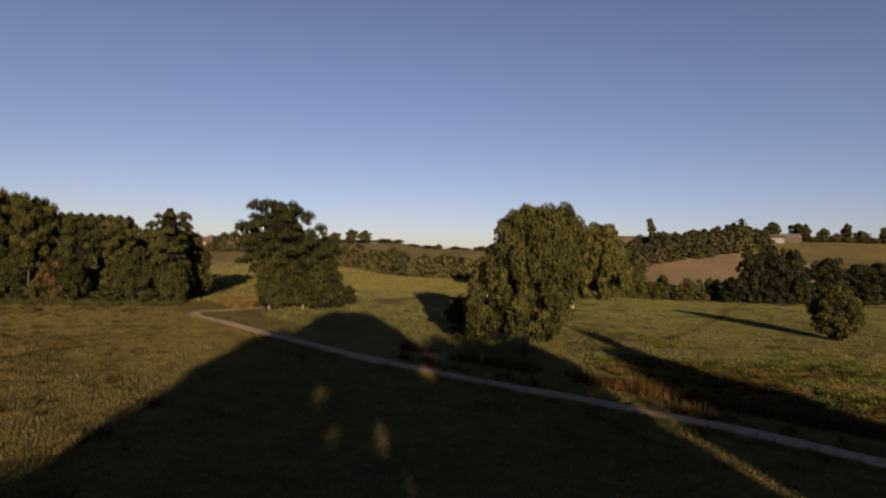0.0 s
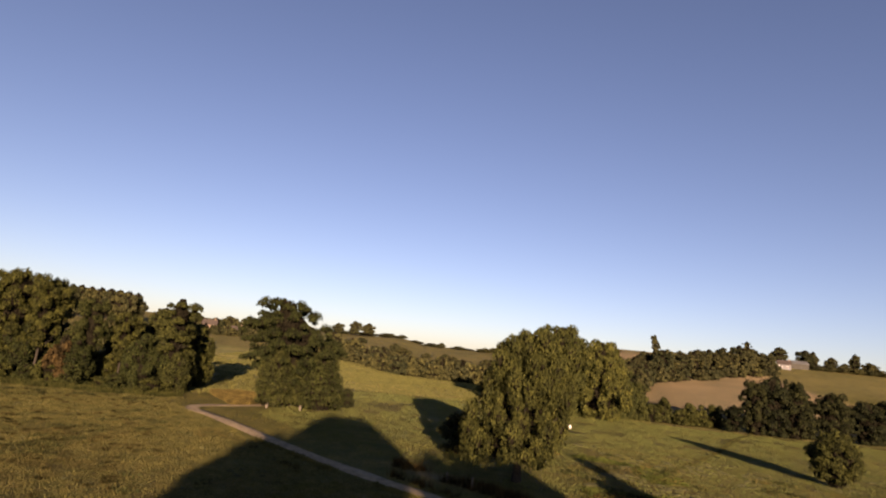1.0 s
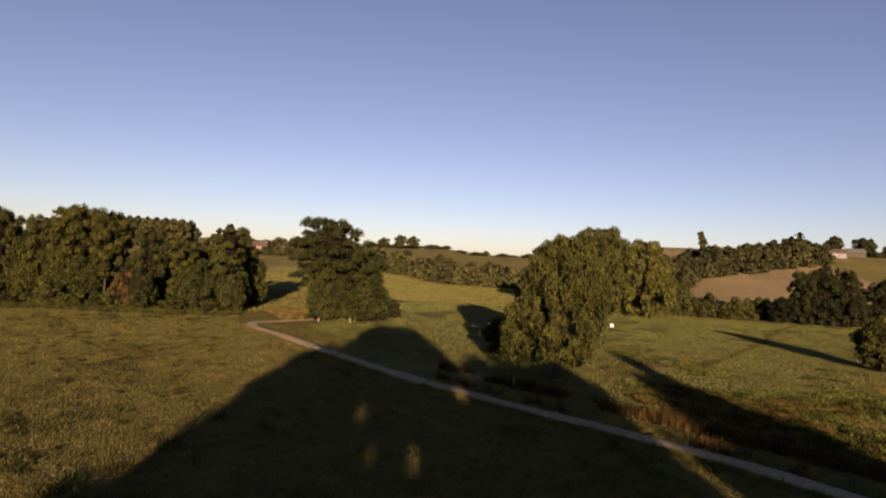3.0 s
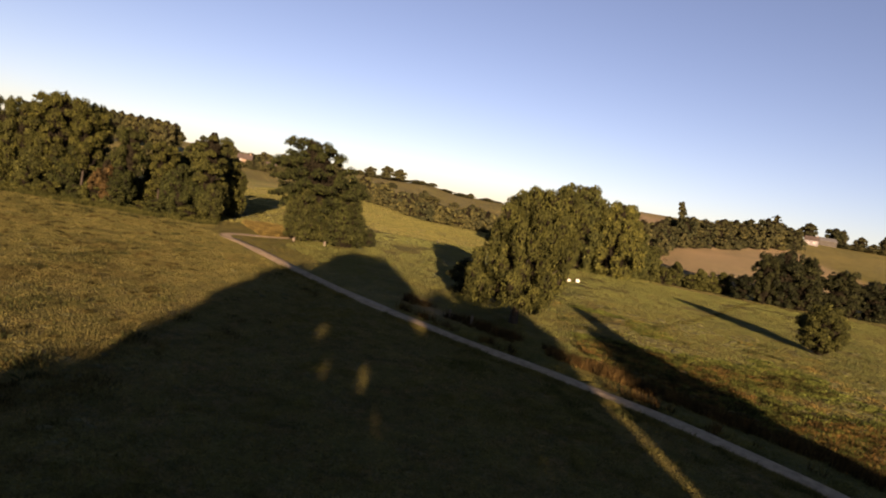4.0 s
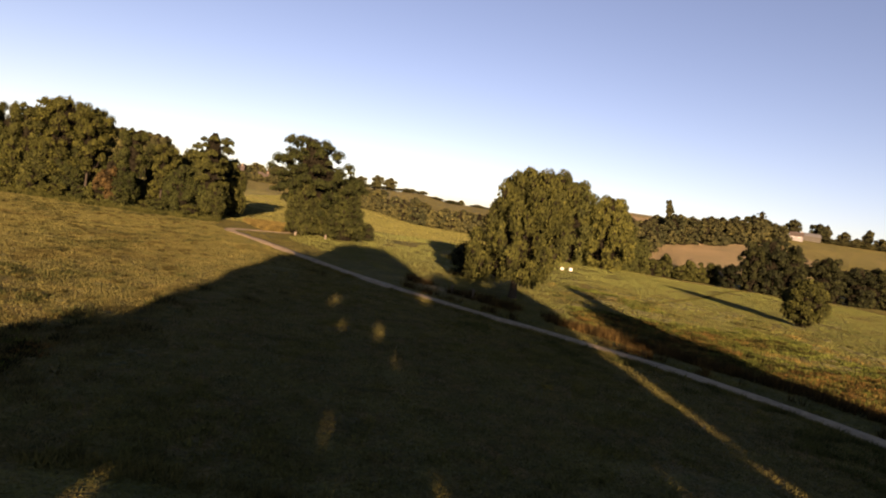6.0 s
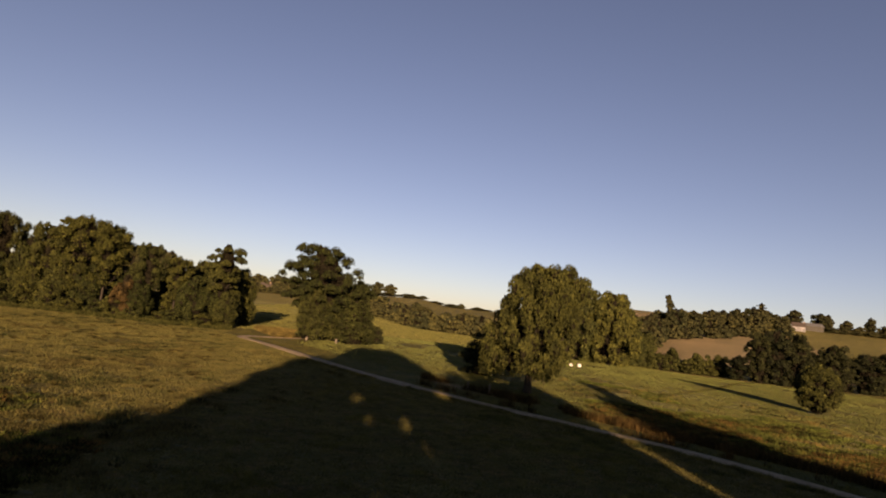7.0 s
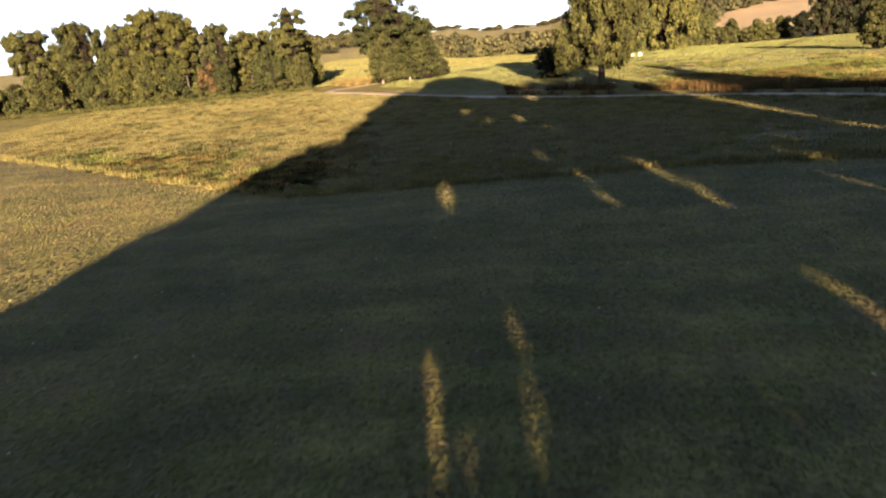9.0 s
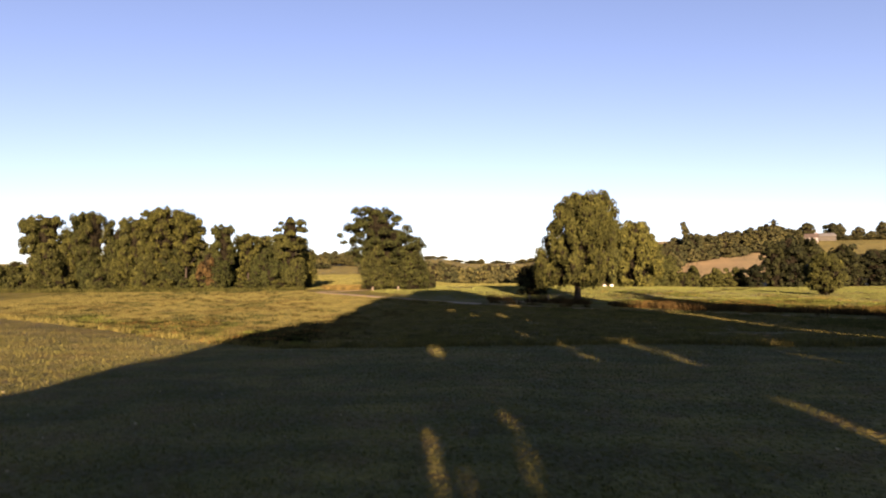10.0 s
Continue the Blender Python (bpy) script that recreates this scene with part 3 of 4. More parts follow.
for x, y, s, h in ((-56.5, 119.0, 1.2, 1.35), (-61.0, 124.0, 1.2, 1.4), (-55.0, 126.0, 1.2, 1.3), (-66.0, 127.0, 1.3, 1.4), (-59.5, 131.0, 1.3, 1.4), (-71.0, 124.0, 1.2, 1.3)):
    more(thicket, x, y, x * 31 % 360, s, h, "tall dense bush deeper in the wood")
russet = tree("russet_bush", "reddish-brown bush at the edge of the wood", "bush", 59,
              [(0.3, 1.6), (1.5, 2.0), (3.0, 1.5), (4.2, 0.6)], 22, 0.8, 0.26, 2600, LEAF_RED, (3.0, 0.12, 0.5, 1.4, 4), 0.2)
put(russet, -71.5, 105.4, 0, 1.25, 1.8)

# beyond the ditch: willows, hedge trees, shrubs
willow = tree("willow_tree", "tall pale green willow with hanging foliage", "tree", 61,
              [(1.0, 5.0), (5.0, 7.5), (10.0, 8.0), (15.0, 7.0), (19.0, 4.6), (21.5, 2.0)], 150, 1.25, 0.25, 30000, LEAF_LIGHT, (17.0, 0.5, 4.0, 6.0, 7), 2.0, "willows beyond the pasture", hang=0.6)
put(willow, 45.0, 166.0, 0, 1.1, 0.96)
more(willow, 34.5, 168.0, 120, 1.2, 1.1)
more(willow, 50.5, 174.0, 220, 0.9, 0.68)
more(willow, 58.0, 183.0, 300, 0.85, 0.5)
more(willow, 25.0, 178.0, 30, 1.0, 0.8)
dark = tree("hedge_tree", "dark green tree in the tall hedge", "tree", 67,
            [(0.5, 3.2), (4.0, 4.2), (8.0, 4.4), (12.0, 3.4), (14.5, 1.4)], 80, 1.2, 0.27, 12000, LEAF_DARK, (11.0, 0.3, 2.0, 3.5, 5), 0.6, "trees of the tall hedge")
put(dark, 89.0, 178.0, 0, 0.75, 0.5)
for x, y, s, h in ((94.5, 176, 0.8, 1.0), (100, 177, 1.1, 1.12), (106, 176, 1.0, 1.05), (111, 180, 1.0, 0.85), (118, 178, 1.0, 0.92), (124, 182, 1.0, 0.75),
                   (130, 180, 1.1, 0.8), (137, 183, 1.0, 0.85), (144, 184, 1.1, 0.8), (152, 187, 1.0, 0.85), (160, 188, 1.2, 0.9), (170, 190, 1.2, 0.8), (182, 192, 1.2, 0.85), (195, 195, 1.3, 0.9)):
    more(dark, x, y, x * 37 % 360, s, h)
shrub = tree("hedge_shrub", "low green shrub in the gappy hedge", "bush", 71,
             [(0.3, 2.4), (2.0, 2.8), (4.0, 2.2), (5.8, 0.8)], 45, 0.95, 0.25, 6000, LEAF, (4.0, 0.16, 0.8, 2.0, 4), 0.5, "shrubs of the gappy hedge")
put(shrub, 62.0, 184.0)
for x, h in ((66, 0.8), (70, 1.1), (75, 0.7), (78, 1.0), (82, 0.75), (86, 1.0)):
    more(shrub, x, 183 + (x * 7 % 3), x * 53 % 360, 0.95, h)
lone = tree("lone_shrub", "dense rounded shrub alone on the pasture", "bush", 73,
            [(0.9, 1.7), (2.4, 3.0), (5.0, 3.6), (7.0, 2.5), (8.6, 0.9)], 110, 0.72, 0.15, 22000, LEAF, (6.5, 0.25, 0.8, 2.8, 6), 0.8, even=0.75, hull=0.6)
put(lone, 64.0, 92.0, 0, 1.02, 0.92)
holly = tree("dark_bush", "dark evergreen bush behind the great tree", "bush", 79,
             [(0.3, 2.4), (2.5, 3.0), (5.0, 2.4), (7.0, 0.9)], 60, 0.95, 0.16, 13000, LEAF_DARK, (5.0, 0.2, 0.8, 2.0, 4), 0.4)
put(holly, 4.6, 81.0, 0, 1.0, 0.72)
more(holly, -18.6, 117.0, 90, 0.5, 0.5, "small dark bush beside the oak")

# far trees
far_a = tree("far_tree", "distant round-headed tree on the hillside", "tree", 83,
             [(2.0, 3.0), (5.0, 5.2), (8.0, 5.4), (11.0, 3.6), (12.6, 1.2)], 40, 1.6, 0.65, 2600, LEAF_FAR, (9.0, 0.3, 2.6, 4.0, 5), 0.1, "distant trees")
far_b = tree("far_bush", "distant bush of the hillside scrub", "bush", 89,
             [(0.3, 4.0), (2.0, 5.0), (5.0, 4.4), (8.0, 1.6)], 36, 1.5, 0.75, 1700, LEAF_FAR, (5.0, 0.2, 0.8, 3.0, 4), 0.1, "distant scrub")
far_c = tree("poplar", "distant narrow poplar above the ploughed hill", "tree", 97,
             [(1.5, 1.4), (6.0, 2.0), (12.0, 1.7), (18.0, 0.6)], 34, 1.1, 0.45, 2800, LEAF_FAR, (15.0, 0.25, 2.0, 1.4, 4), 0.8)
put(far_a, -98.0, 588.0, 0, 1.15, 1.05)
more(far_a, -84.0, 586.0, 140, 1.2, 0.95)
more(far_a, -116.0, 592.0, 40, 1.0, 0.8)
put(far_b, -60.0, 302.0, 0, 1.0, 1.1)
for k in range(30):
    more(far_b, -72 + k * 4.1 + rng.uniform(-1.5, 1.5), 303 + rng.uniform(-3, 16), rng.uniform(0, 360), rng.uniform(0.8, 1.2), rng.uniform(0.75, 1.25))
for k in range(26):
    more(far_b, rng.uniform(-120, 60), rng.uniform(330, 450), rng.uniform(0, 360), rng.uniform(0.7, 1.3), rng.uniform(0.35, 0.7), "low distant bush on the open hillside")
for k in range(52):
    more(far_b, -190 + k * 6.4 + 9 * math.sin(k * 1.7) + rng.uniform(-3, 3), 606 + rng.uniform(-10, 12), rng.uniform(0, 360), rng.uniform(0.6, 1.6), rng.uniform(0.15, 0.55), "distant bush on the skyline")
for k in range(40):
    more(far_b, rng.uniform(-75, 55), rng.uniform(304, 346), rng.uniform(0, 360), rng.uniform(0.9, 1.5), rng.uniform(0.5, 1.25))
put(far_c, 111.0, 312.0, 0, 0.85, 1.0)
pine = tree("pine_tree", "tall pine with a flat layered head on the treeline", "tree", 149,
            [(6.0, 2.2), (8.0, 4.6), (9.2, 2.4), (11.0, 4.8), (12.4, 2.2), (14.0, 3.6), (15.4, 1.0)], 34, 0.9, 0.4, 2800, LEAF_FAR, (14.0, 0.3, 6.0, 3.5, 6), -0.4, even=0.6, hull=0.3)
put(pine, 184.0, 360.0, 0, 1.0, 1.1)
# the left hillside
for k in range(26):
    more(far_a, -205 + k * 4.2 + rng.uniform(-2, 2), 402 + rng.uniform(-8, 14), rng.uniform(0, 360), rng.uniform(0.8, 1.15), rng.uniform(0.5, 0.95))
for k in range(14):
    more(far_b, -195 + k * 6 + rng.uniform(-2, 2), 372 + rng.uniform(-6, 8), rng.uniform(0, 360), 1.0, rng.uniform(0.7, 1.0))
for k in range(16):
    more(far_a, -212 - (k % 8) * 6.5, 372 + (k // 8) * 9, k * 77 % 360, 1.0, 1.45 + 0.01 * (k % 8), "tall close-planted tree of the hill plantation")
for k in range(11):
    more(far_b, -172 + k * 4.8 + rng.uniform(-1, 1), 355 + rng.uniform(-3, 3), rng.uniform(0, 360), 0.75, rng.uniform(0.4, 0.72), "distant bush in the hedge before the houses")
# the right hillside
x = 84.0
while x < 196:
    y = 279 + (x - 84) * 0.72
    more(far_a, x, y + rng.uniform(-4, 8), rng.uniform(0, 360), rng.uniform(0.8, 1.2), rng.uniform(0.7, 1.2))
    more(far_a, x + rng.uniform(1, 5), y + rng.uniform(8, 18), rng.uniform(0, 360), rng.uniform(0.7, 1.0), rng.uniform(0.7, 1.1))
    more(far_b, x + rng.uniform(3, 7), y - 5 + rng.uniform(-3, 3), rng.uniform(0, 360), rng.uniform(0.6, 1.0), rng.uniform(0.4, 0.9))
    x += rng.uniform(5, 10)
for k in range(12):
    more(far_b, 70 + k * 4 + rng.uniform(-2, 2), 250 + k * 5 + rng.uniform(-4, 4), rng.uniform(0, 360), 0.9, rng.uniform(0.7, 1.1))
for k in range(22):
    more(far_a, 205 + k * 10 + rng.uniform(-5, 5), 408 + rng.uniform(-5, 5), rng.uniform(0, 360), rng.uniform(0.5, 1.1), rng.uniform(0.35, 0.95))
for k in range(20):
    more(far_b, 250 + k * 9, 402 + rng.uniform(-1, 1), rng.uniform(0, 360), 1.1, 0.45, "distant clipped field hedge")

# the tall trees behind the flight, whose shade lies over the field
SLOTS = [(15.6, 11.1, 15.4, 9.4, 0.3), (14.9, 8.9, 14.7, 8.4, 0.1), (14.2, 7.9, 13.7, 7.4, 0.12), (13.5, 7.2, 12.9, 6.7, 0.14), (15.4, 7.8, 15.6, 7.3, 0.06), (3.2, 10.3, 3.0, 10.0, 0.4),
         (2.3, 11.5, 2.2, 11.3, 0.06), (3.5, 11.5, 3.5, 11.3, 0.05), (1.3, 7.2, 0.9, 5.9, 0.12), (4.1, 8.0, 3.5, 6.7, 0.15), (3.5, 6.7, 2.8, 5.9, 0.2), (9.2, 7.1, 8.1, 6.0, 0.07),
         (11.6, 10.6, 11.0, 9.8, 0.34), (8.6, 17.6, 9.2, 17.8, 0.3), (13.7, 16.0, 13.5, 15.7, 0.32), (18.0, 9.4, 18.0, 8.9, 0.12),
         (36.3, 18.4, 35.8, 16.9, 0.45), (35.4, 16.3, 35.2, 15.7, 0.3), (34.9, 15.1, 34.9, 14.4, 0.42), (34.9, 13.7, 34.6, 13.3, 0.28), (34.2, 12.5, 34.1, 12.1, 0.2), (34.4, 11.6, 34.2, 11.2, 0.24)]


def backdrop_tree(name, label, seed, x, y, profile, count, radius, leaf, number, trunk, droop=0.2):
    t = tree(name, label, "tree", seed, profile, count, radius, leaf, number, LEAF, trunk, droop, "tall trees behind the field", SLOTS, (x, y, gz(x, y)), 1.0, 0)
    return put(t, x, y)


backdrop_tree("lime_tree", "very tall broad tree standing behind the field", 101, 12.4, -58.0,
              [(2.0, 8.0), (8.0, 9.0), (16.0, 8.8), (22.0, 7.8), (25.5, 6.4), (27.4, 4.6)], 330, 1.7, 0.5, 22000, (24.0, 0.9, 6.0, 8.0, 9))
backdrop_tree("lime_tree", "tall tree standing close beside a taller one", 103, 2.4, -57.0,
              [(2.0, 6.0), (8.0, 7.6), (14.0, 7.8), (18.0, 6.2), (21.0, 4.2), (23.2, 2.0)], 320, 1.6, 0.5, 21000, (19.0, 0.6, 5.0, 6.0, 8))
backdrop_tree("lime_tree", "broad lower tree at the end of the tall group", 109, -7.4, -57.0,
              [(1.0, 8.6), (5.0, 8.4), (7.2, 7.4), (9.0, 5.6), (11.4, 3.2), (13.0, 1.4)], 320, 1.5, 0.45, 16000, (11.0, 0.5, 3.0, 5.0, 7))
backdrop_tree("lime_tree", "broad tree with a rounded head behind the field", 113, 27.0, -58.0,
              [(1.0, 6.6), (6.0, 7.8), (12.0, 7.8), (17.0, 7.2), (20.0, 6.2), (22.4, 4.4)], 300, 1.5, 0.5, 15000, (14.0, 0.5, 3.5, 6.0, 7))
backdrop_tree("lime_tree", "slender tall tree behind the field", 139, 33.4, -58.0,
              [(2.0, 3.4), (10.0, 3.8), (17.0, 3.6), (21.0, 3.0), (23.0, 1.8)], 120, 1.3, 0.45, 8000, (18.0, 0.4, 5.0, 3.0, 6))
backdrop_tree("lime_tree", "smaller leafy tree behind the field", 127, 39.6, -57.0,
              [(0.6, 4.6), (5.0, 5.4), (10.0, 5.0), (14.0, 3.8), (16.2, 1.8)], 190, 1.4, 0.5, 9500, (13.0, 0.4, 3.0, 4.0, 6))
backdrop_tree("lime_tree", "tall dense tree at the end of the row behind the field", 131, 46.8, -57.5,
              [(0.6, 6.0), (6.0, 7.4), (12.0, 7.8), (16.0, 7.2), (19.0, 5.2), (21.2, 3.0), (22.4, 1.4)], 260, 1.5, 0.5, 15000, (16.0, 0.5, 3.5, 5.5, 7))
narrow = tree("narrow_tree", "tall narrow poplar behind the field", "tree", 107,
              [(3.0, 2.0), (8.0, 2.8), (16.0, 3.0), (21.0, 2.2), (24.6, 0.8)], 70, 1.2, 0.5, 6000, LEAF, (23.0, 0.4, 3.0, 2.5, 6), 0.6)
put(narrow, 47.5, -56.0)

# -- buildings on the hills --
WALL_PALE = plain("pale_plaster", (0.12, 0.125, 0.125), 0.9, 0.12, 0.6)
WALL_BRICK = plain("brick_wall", (0.13, 0.1, 0.072), 0.9, 0.2, 0.8)
WALL_DARK = plain("dark_boards", (0.035, 0.036, 0.03), 0.9, 0.25, 0.8)
ROOF_TILE = plain("roof_tiles", (0.045, 0.038, 0.032), 0.85, 0.25, 0.7)
ROOF_METAL = plain("pale_sheet_roof", (0.06, 0.066, 0.065), 0.75, 0.12, 0.4)
GLASS = plain("window_pane", (0.03, 0.035, 0.04), 0.15, 0.1, 0.5, 0.5)
PAINT = plain("white_paint", (0.75, 0.73, 0.68), 0.6, 0.08, 2.0)


def box(bm, a, b):
    """A box between two corners, with faintly eased edges."""
    r = bmesh.ops.create_cube(bm, size=1.0)
    for v in r["verts"]:
        v.co = Vector([a[k] + (b[k] - a[k]) * (v.co[k] + 0.5) for k in range(3)])
    return r["verts"]


def house(name, label, x, y, turn, w, d, h, top, wall, roof, panes, chimney=True):
    """A gabled building: w long, d deep, h to the eaves, top to the ridge; panes: (x, z, width, height) on the front."""
    t = new(name)
    tagged(t, label, "building")
    bm = bmesh.new()
    v = [bm.verts.new(p) for p in ((-w / 2, -d / 2, -0.6), (-w / 2, d / 2, -0.6), (-w / 2, d / 2, h), (-w / 2, 0, top), (-w / 2, -d / 2, h),
                                   (w / 2, -d / 2, -0.6), (w / 2, d / 2, -0.6), (w / 2, d / 2, h), (w / 2, 0, top), (w / 2, -d / 2, h))]
    for f in ((4, 3, 2, 1, 0), (5, 6, 7, 8, 9), (0, 5, 9, 4), (1, 2, 7, 6), (0, 1, 6, 5), (4, 9, 8, 3), (2, 3, 8, 7)):
        bm.faces.new([v[k] for k in f])
    bmesh.ops.recalc_face_normals(bm, faces=bm.faces)
    part("wall", bm, wall, t)
    bm = bmesh.new()
    for s in (-1, 1):
        low, high = (s * (d / 2 + 0.4), h - 0.25), (0, top + 0.12)
        q = []
        for xx in (-w / 2 - 0.3, w / 2 + 0.3):
            for yy, zz in (low, high):
                for up in (0.03, 0.2):
                    q.append(bm.verts.new((xx, yy, zz + up)))
        for f in ((0, 1, 3, 2), (4, 6, 7, 5), (1, 5, 7, 3), (0, 2, 6, 4), (0, 4, 5, 1), (2, 3, 7, 6)):
            bm.faces.new([q[k] for k in f])
    bmesh.ops.recalc_face_normals(bm, faces=bm.faces)
    r = part("roof", bm, roof, t)
    if chimney:
        bm = bmesh.new()
        box(bm, (w * 0.3, -0.4, top - 0.8), (w * 0.3 + 0.9, 0.4, top + 1.0))
        box(bm, (w * 0.3 - 0.08, -0.48, top + 1.0), (w * 0.3 + 0.98, 0.48, top + 1.15))
        part("chimney", bm, WALL_BRICK, r)
    for px, pz, pw, ph in panes:
        bm = bmesh.new()
        for a, b_ in (((px - pw / 2, pz), (px + pw / 2, pz + 0.1)), ((px - pw / 2, pz + ph - 0.1), (px + pw / 2, pz + ph)),
                      ((px - pw / 2, pz + 0.1), (px - pw / 2 + 0.1, pz + ph - 0.1)), ((px + pw / 2 - 0.1, pz + 0.1), (px + pw / 2, pz + ph - 0.1))):
            box(bm, (a[0], -d / 2 - 0.06, a[1]), (b_[0], -d / 2 + 0.04, b_[1]))
        win = part("window", bm, PAINT, t)
        bm = bmesh.new()
        box(bm, (px - pw / 2 + 0.1, -d / 2 - 0.03, pz + 0.1), (px + pw / 2 - 0.1, -d / 2 + 0.02, pz + ph - 0.1))
        part("pane", bm, GLASS, win)
    t.matrix_basis = pose(x, y, gz(x, y), 0, 0, turn)
    return t


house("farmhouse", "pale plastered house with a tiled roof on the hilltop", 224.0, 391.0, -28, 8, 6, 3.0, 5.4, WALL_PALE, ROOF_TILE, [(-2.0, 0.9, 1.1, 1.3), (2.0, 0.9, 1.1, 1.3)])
house("barn", "long dark boarded barn with a pale sheet roof", 239.0, 401.0, -8, 11, 7, 3.2, 5.0, WALL_DARK, ROOF_METAL, [], False)
house("house", "brick house with a tiled roof among the hillside trees", -156.0, 370.0, 20, 9, 6.5, 5.0, 8.0, WALL_BRICK, ROOF_TILE, [(-2.6, 1.0, 1.2, 1.4), (2.6, 1.0, 1.2, 1.4), (-2.6, 3.5, 1.2, 1.3), (2.6, 3.5, 1.2, 1.3)])
house("house", "plastered house with a tiled roof among the hillside trees", -137.0, 369.0, -10, 8, 6, 3.2, 5.6, WALL_BRICK, ROOF_TILE, [(-2.0, 0.9, 1.1, 1.3), (2.0, 0.9, 1.1, 1.3)])

# -- small things on the fields --
POST_WOOD = plain("weathered_wood", (0.075, 0.068, 0.05), 0.9, 0.25, 5.0)
WRAP = plain("white_bale_wrap", (0.36, 0.37, 0.33), 0.4, 0.06, 4.0, 0.4)
TWINE = plain("dark_seam", (0.25, 0.25, 0.25), 0.7, 0.1, 5.0)


def post(name, label, x, y, h, w, turn=0.0, lean=0.0):
    t = new(name)
    tagged(t, label, "post", "posts by the track")
    bm = bmesh.new()
    box(bm, (-w / 2, -w / 2, -0.4), (w / 2, w / 2, h))
    bmesh.ops.bevel(bm, geom=bm.edges[:], offset=w * 0.12, segments=2, affect="EDGES")
    part("shaft", bm, POST_WOOD, t)
    bm = bmesh.new()
    r = bmesh.ops.create_cone(bm, cap_ends=True, segments=4, radius1=w * 0.72, radius2=0.02, depth=w * 0.4)
    bmesh.ops.rotate(bm, verts=r["verts"], cent=(0, 0, 0), matrix=Matrix.Rotation(radians(45), 3, "Z"))
    bmesh.ops.translate(bm, verts=r["verts"], vec=(0, 0, h + w * 0.2))
    part("cap", bm, POST_WOOD, t)
    t.matrix_basis = pose(x, y, gz(x, y), lean, 0, turn)


post("gate_post", "weathered wooden post by the ditch", 5.4, 62.6, 1.3, 0.22, 10, 2)
post("gate_post", "weathered wooden post by the ditch", 2.6, 64.6, 1.1, 0.2, 30, -3)
post("gate_post", "pale square post at the foot of the oak", -30.8, 103.3, 1.05, 0.42, 5)
post("gate_post", "pale square post at the foot of the oak", -25.0, 104.6, 0.85, 0.4, 25)


# bale shapes added as stand-ins for unidentified white spots on the pasture
def bale(x, y, turn, s):
    t = new("wrapped_bale")
    tagged(t, "round white-wrapped bale shape standing in for an unidentified white spot on the pasture", "hay bale", "wrapped bales")
    bm = bmesh.new()
    r = bmesh.ops.create_cone(bm, cap_ends=True, segments=28, radius1=0.72, radius2=0.72, depth=1.3)
    bmesh.ops.bevel(bm, geom=[e for e in bm.edges if abs(e.verts[0].co.z) > 0.6 and abs(e.verts[1].co.z) > 0.6 and e.verts[0].co.z * e.verts[1].co.z > 0], offset=0.16, segments=3, affect="EDGES")
    bmesh.ops.rotate(bm, verts=bm.verts, cent=(0, 0, 0), matrix=Matrix.Rotation(radians(90), 3, "Y"))
    for v in bm.verts:
        v.co.z = max(v.co.z, -0.62)
        v.co += Vector((0, 0, 0.62)) + 0.03 * noise.noise_vector(v.co * 2.3)
    part("roll", bm, WRAP, t)
    bm = bmesh.new()
    for k in (-0.3, 0.25):
        box(bm, (k, -0.2, 1.345), (k + 0.05, 0.2, 1.365))
    part("seam", bm, TWINE, t)
    t.matrix_basis = pose(x, y, gz(x, y), 0, 0, turn) @ Matrix.Diagonal((s, s, s, 1))


bale(28.6, 125.0, 8, 0.62)
bale(26.2, 122.0, 60, 0.5)
bale(12.4, 150.0, -10, 0.8)


# -- grass --
GRASS = leaf_material("pasture_grass", (0.058, 0.057, 0.022), (0.069, 0.067, 0.026), (0.081, 0.077, 0.031), 0.95, 0.05, 0.6, 1.27)
MOWN = leaf_material("short_grass", (0.058, 0.061, 0.021), (0.071, 0.073, 0.0255), (0.088, 0.086, 0.032), 0.95, 0.05, 0.66, 1.22)
LUSH = leaf_material("grazed_grass", (0.082, 0.094, 0.032), (0.091, 0.104, 0.035), (0.102, 0.113, 0.039), 0.95, 0.05, 0.72, 1.22)
FAR_GRASS = leaf_material("far_field_grass", (0.06, 0.063, 0.022), (0.078, 0.078, 0.028), (0.098, 0.094, 0.036), 0.95, 0.05, 0.7, 1.25)
NETTLE = leaf_material("nettles_and_rank_grass", (0.026, 0.03, 0.01), (0.038, 0.042, 0.014), (0.056, 0.055, 0.02), 0.95, 0.05)
REED = leaf_material("dry_ditch_grass", (0.014, 0.009, 0.004), (0.031, 0.021, 0.009), (0.058, 0.043, 0.018), 0.9, 0.05)
DOCK = leaf_material("dark_weeds", (0.016, 0.022, 0.008), (0.03, 0.036, 0.012), (0.06, 0.05, 0.02))


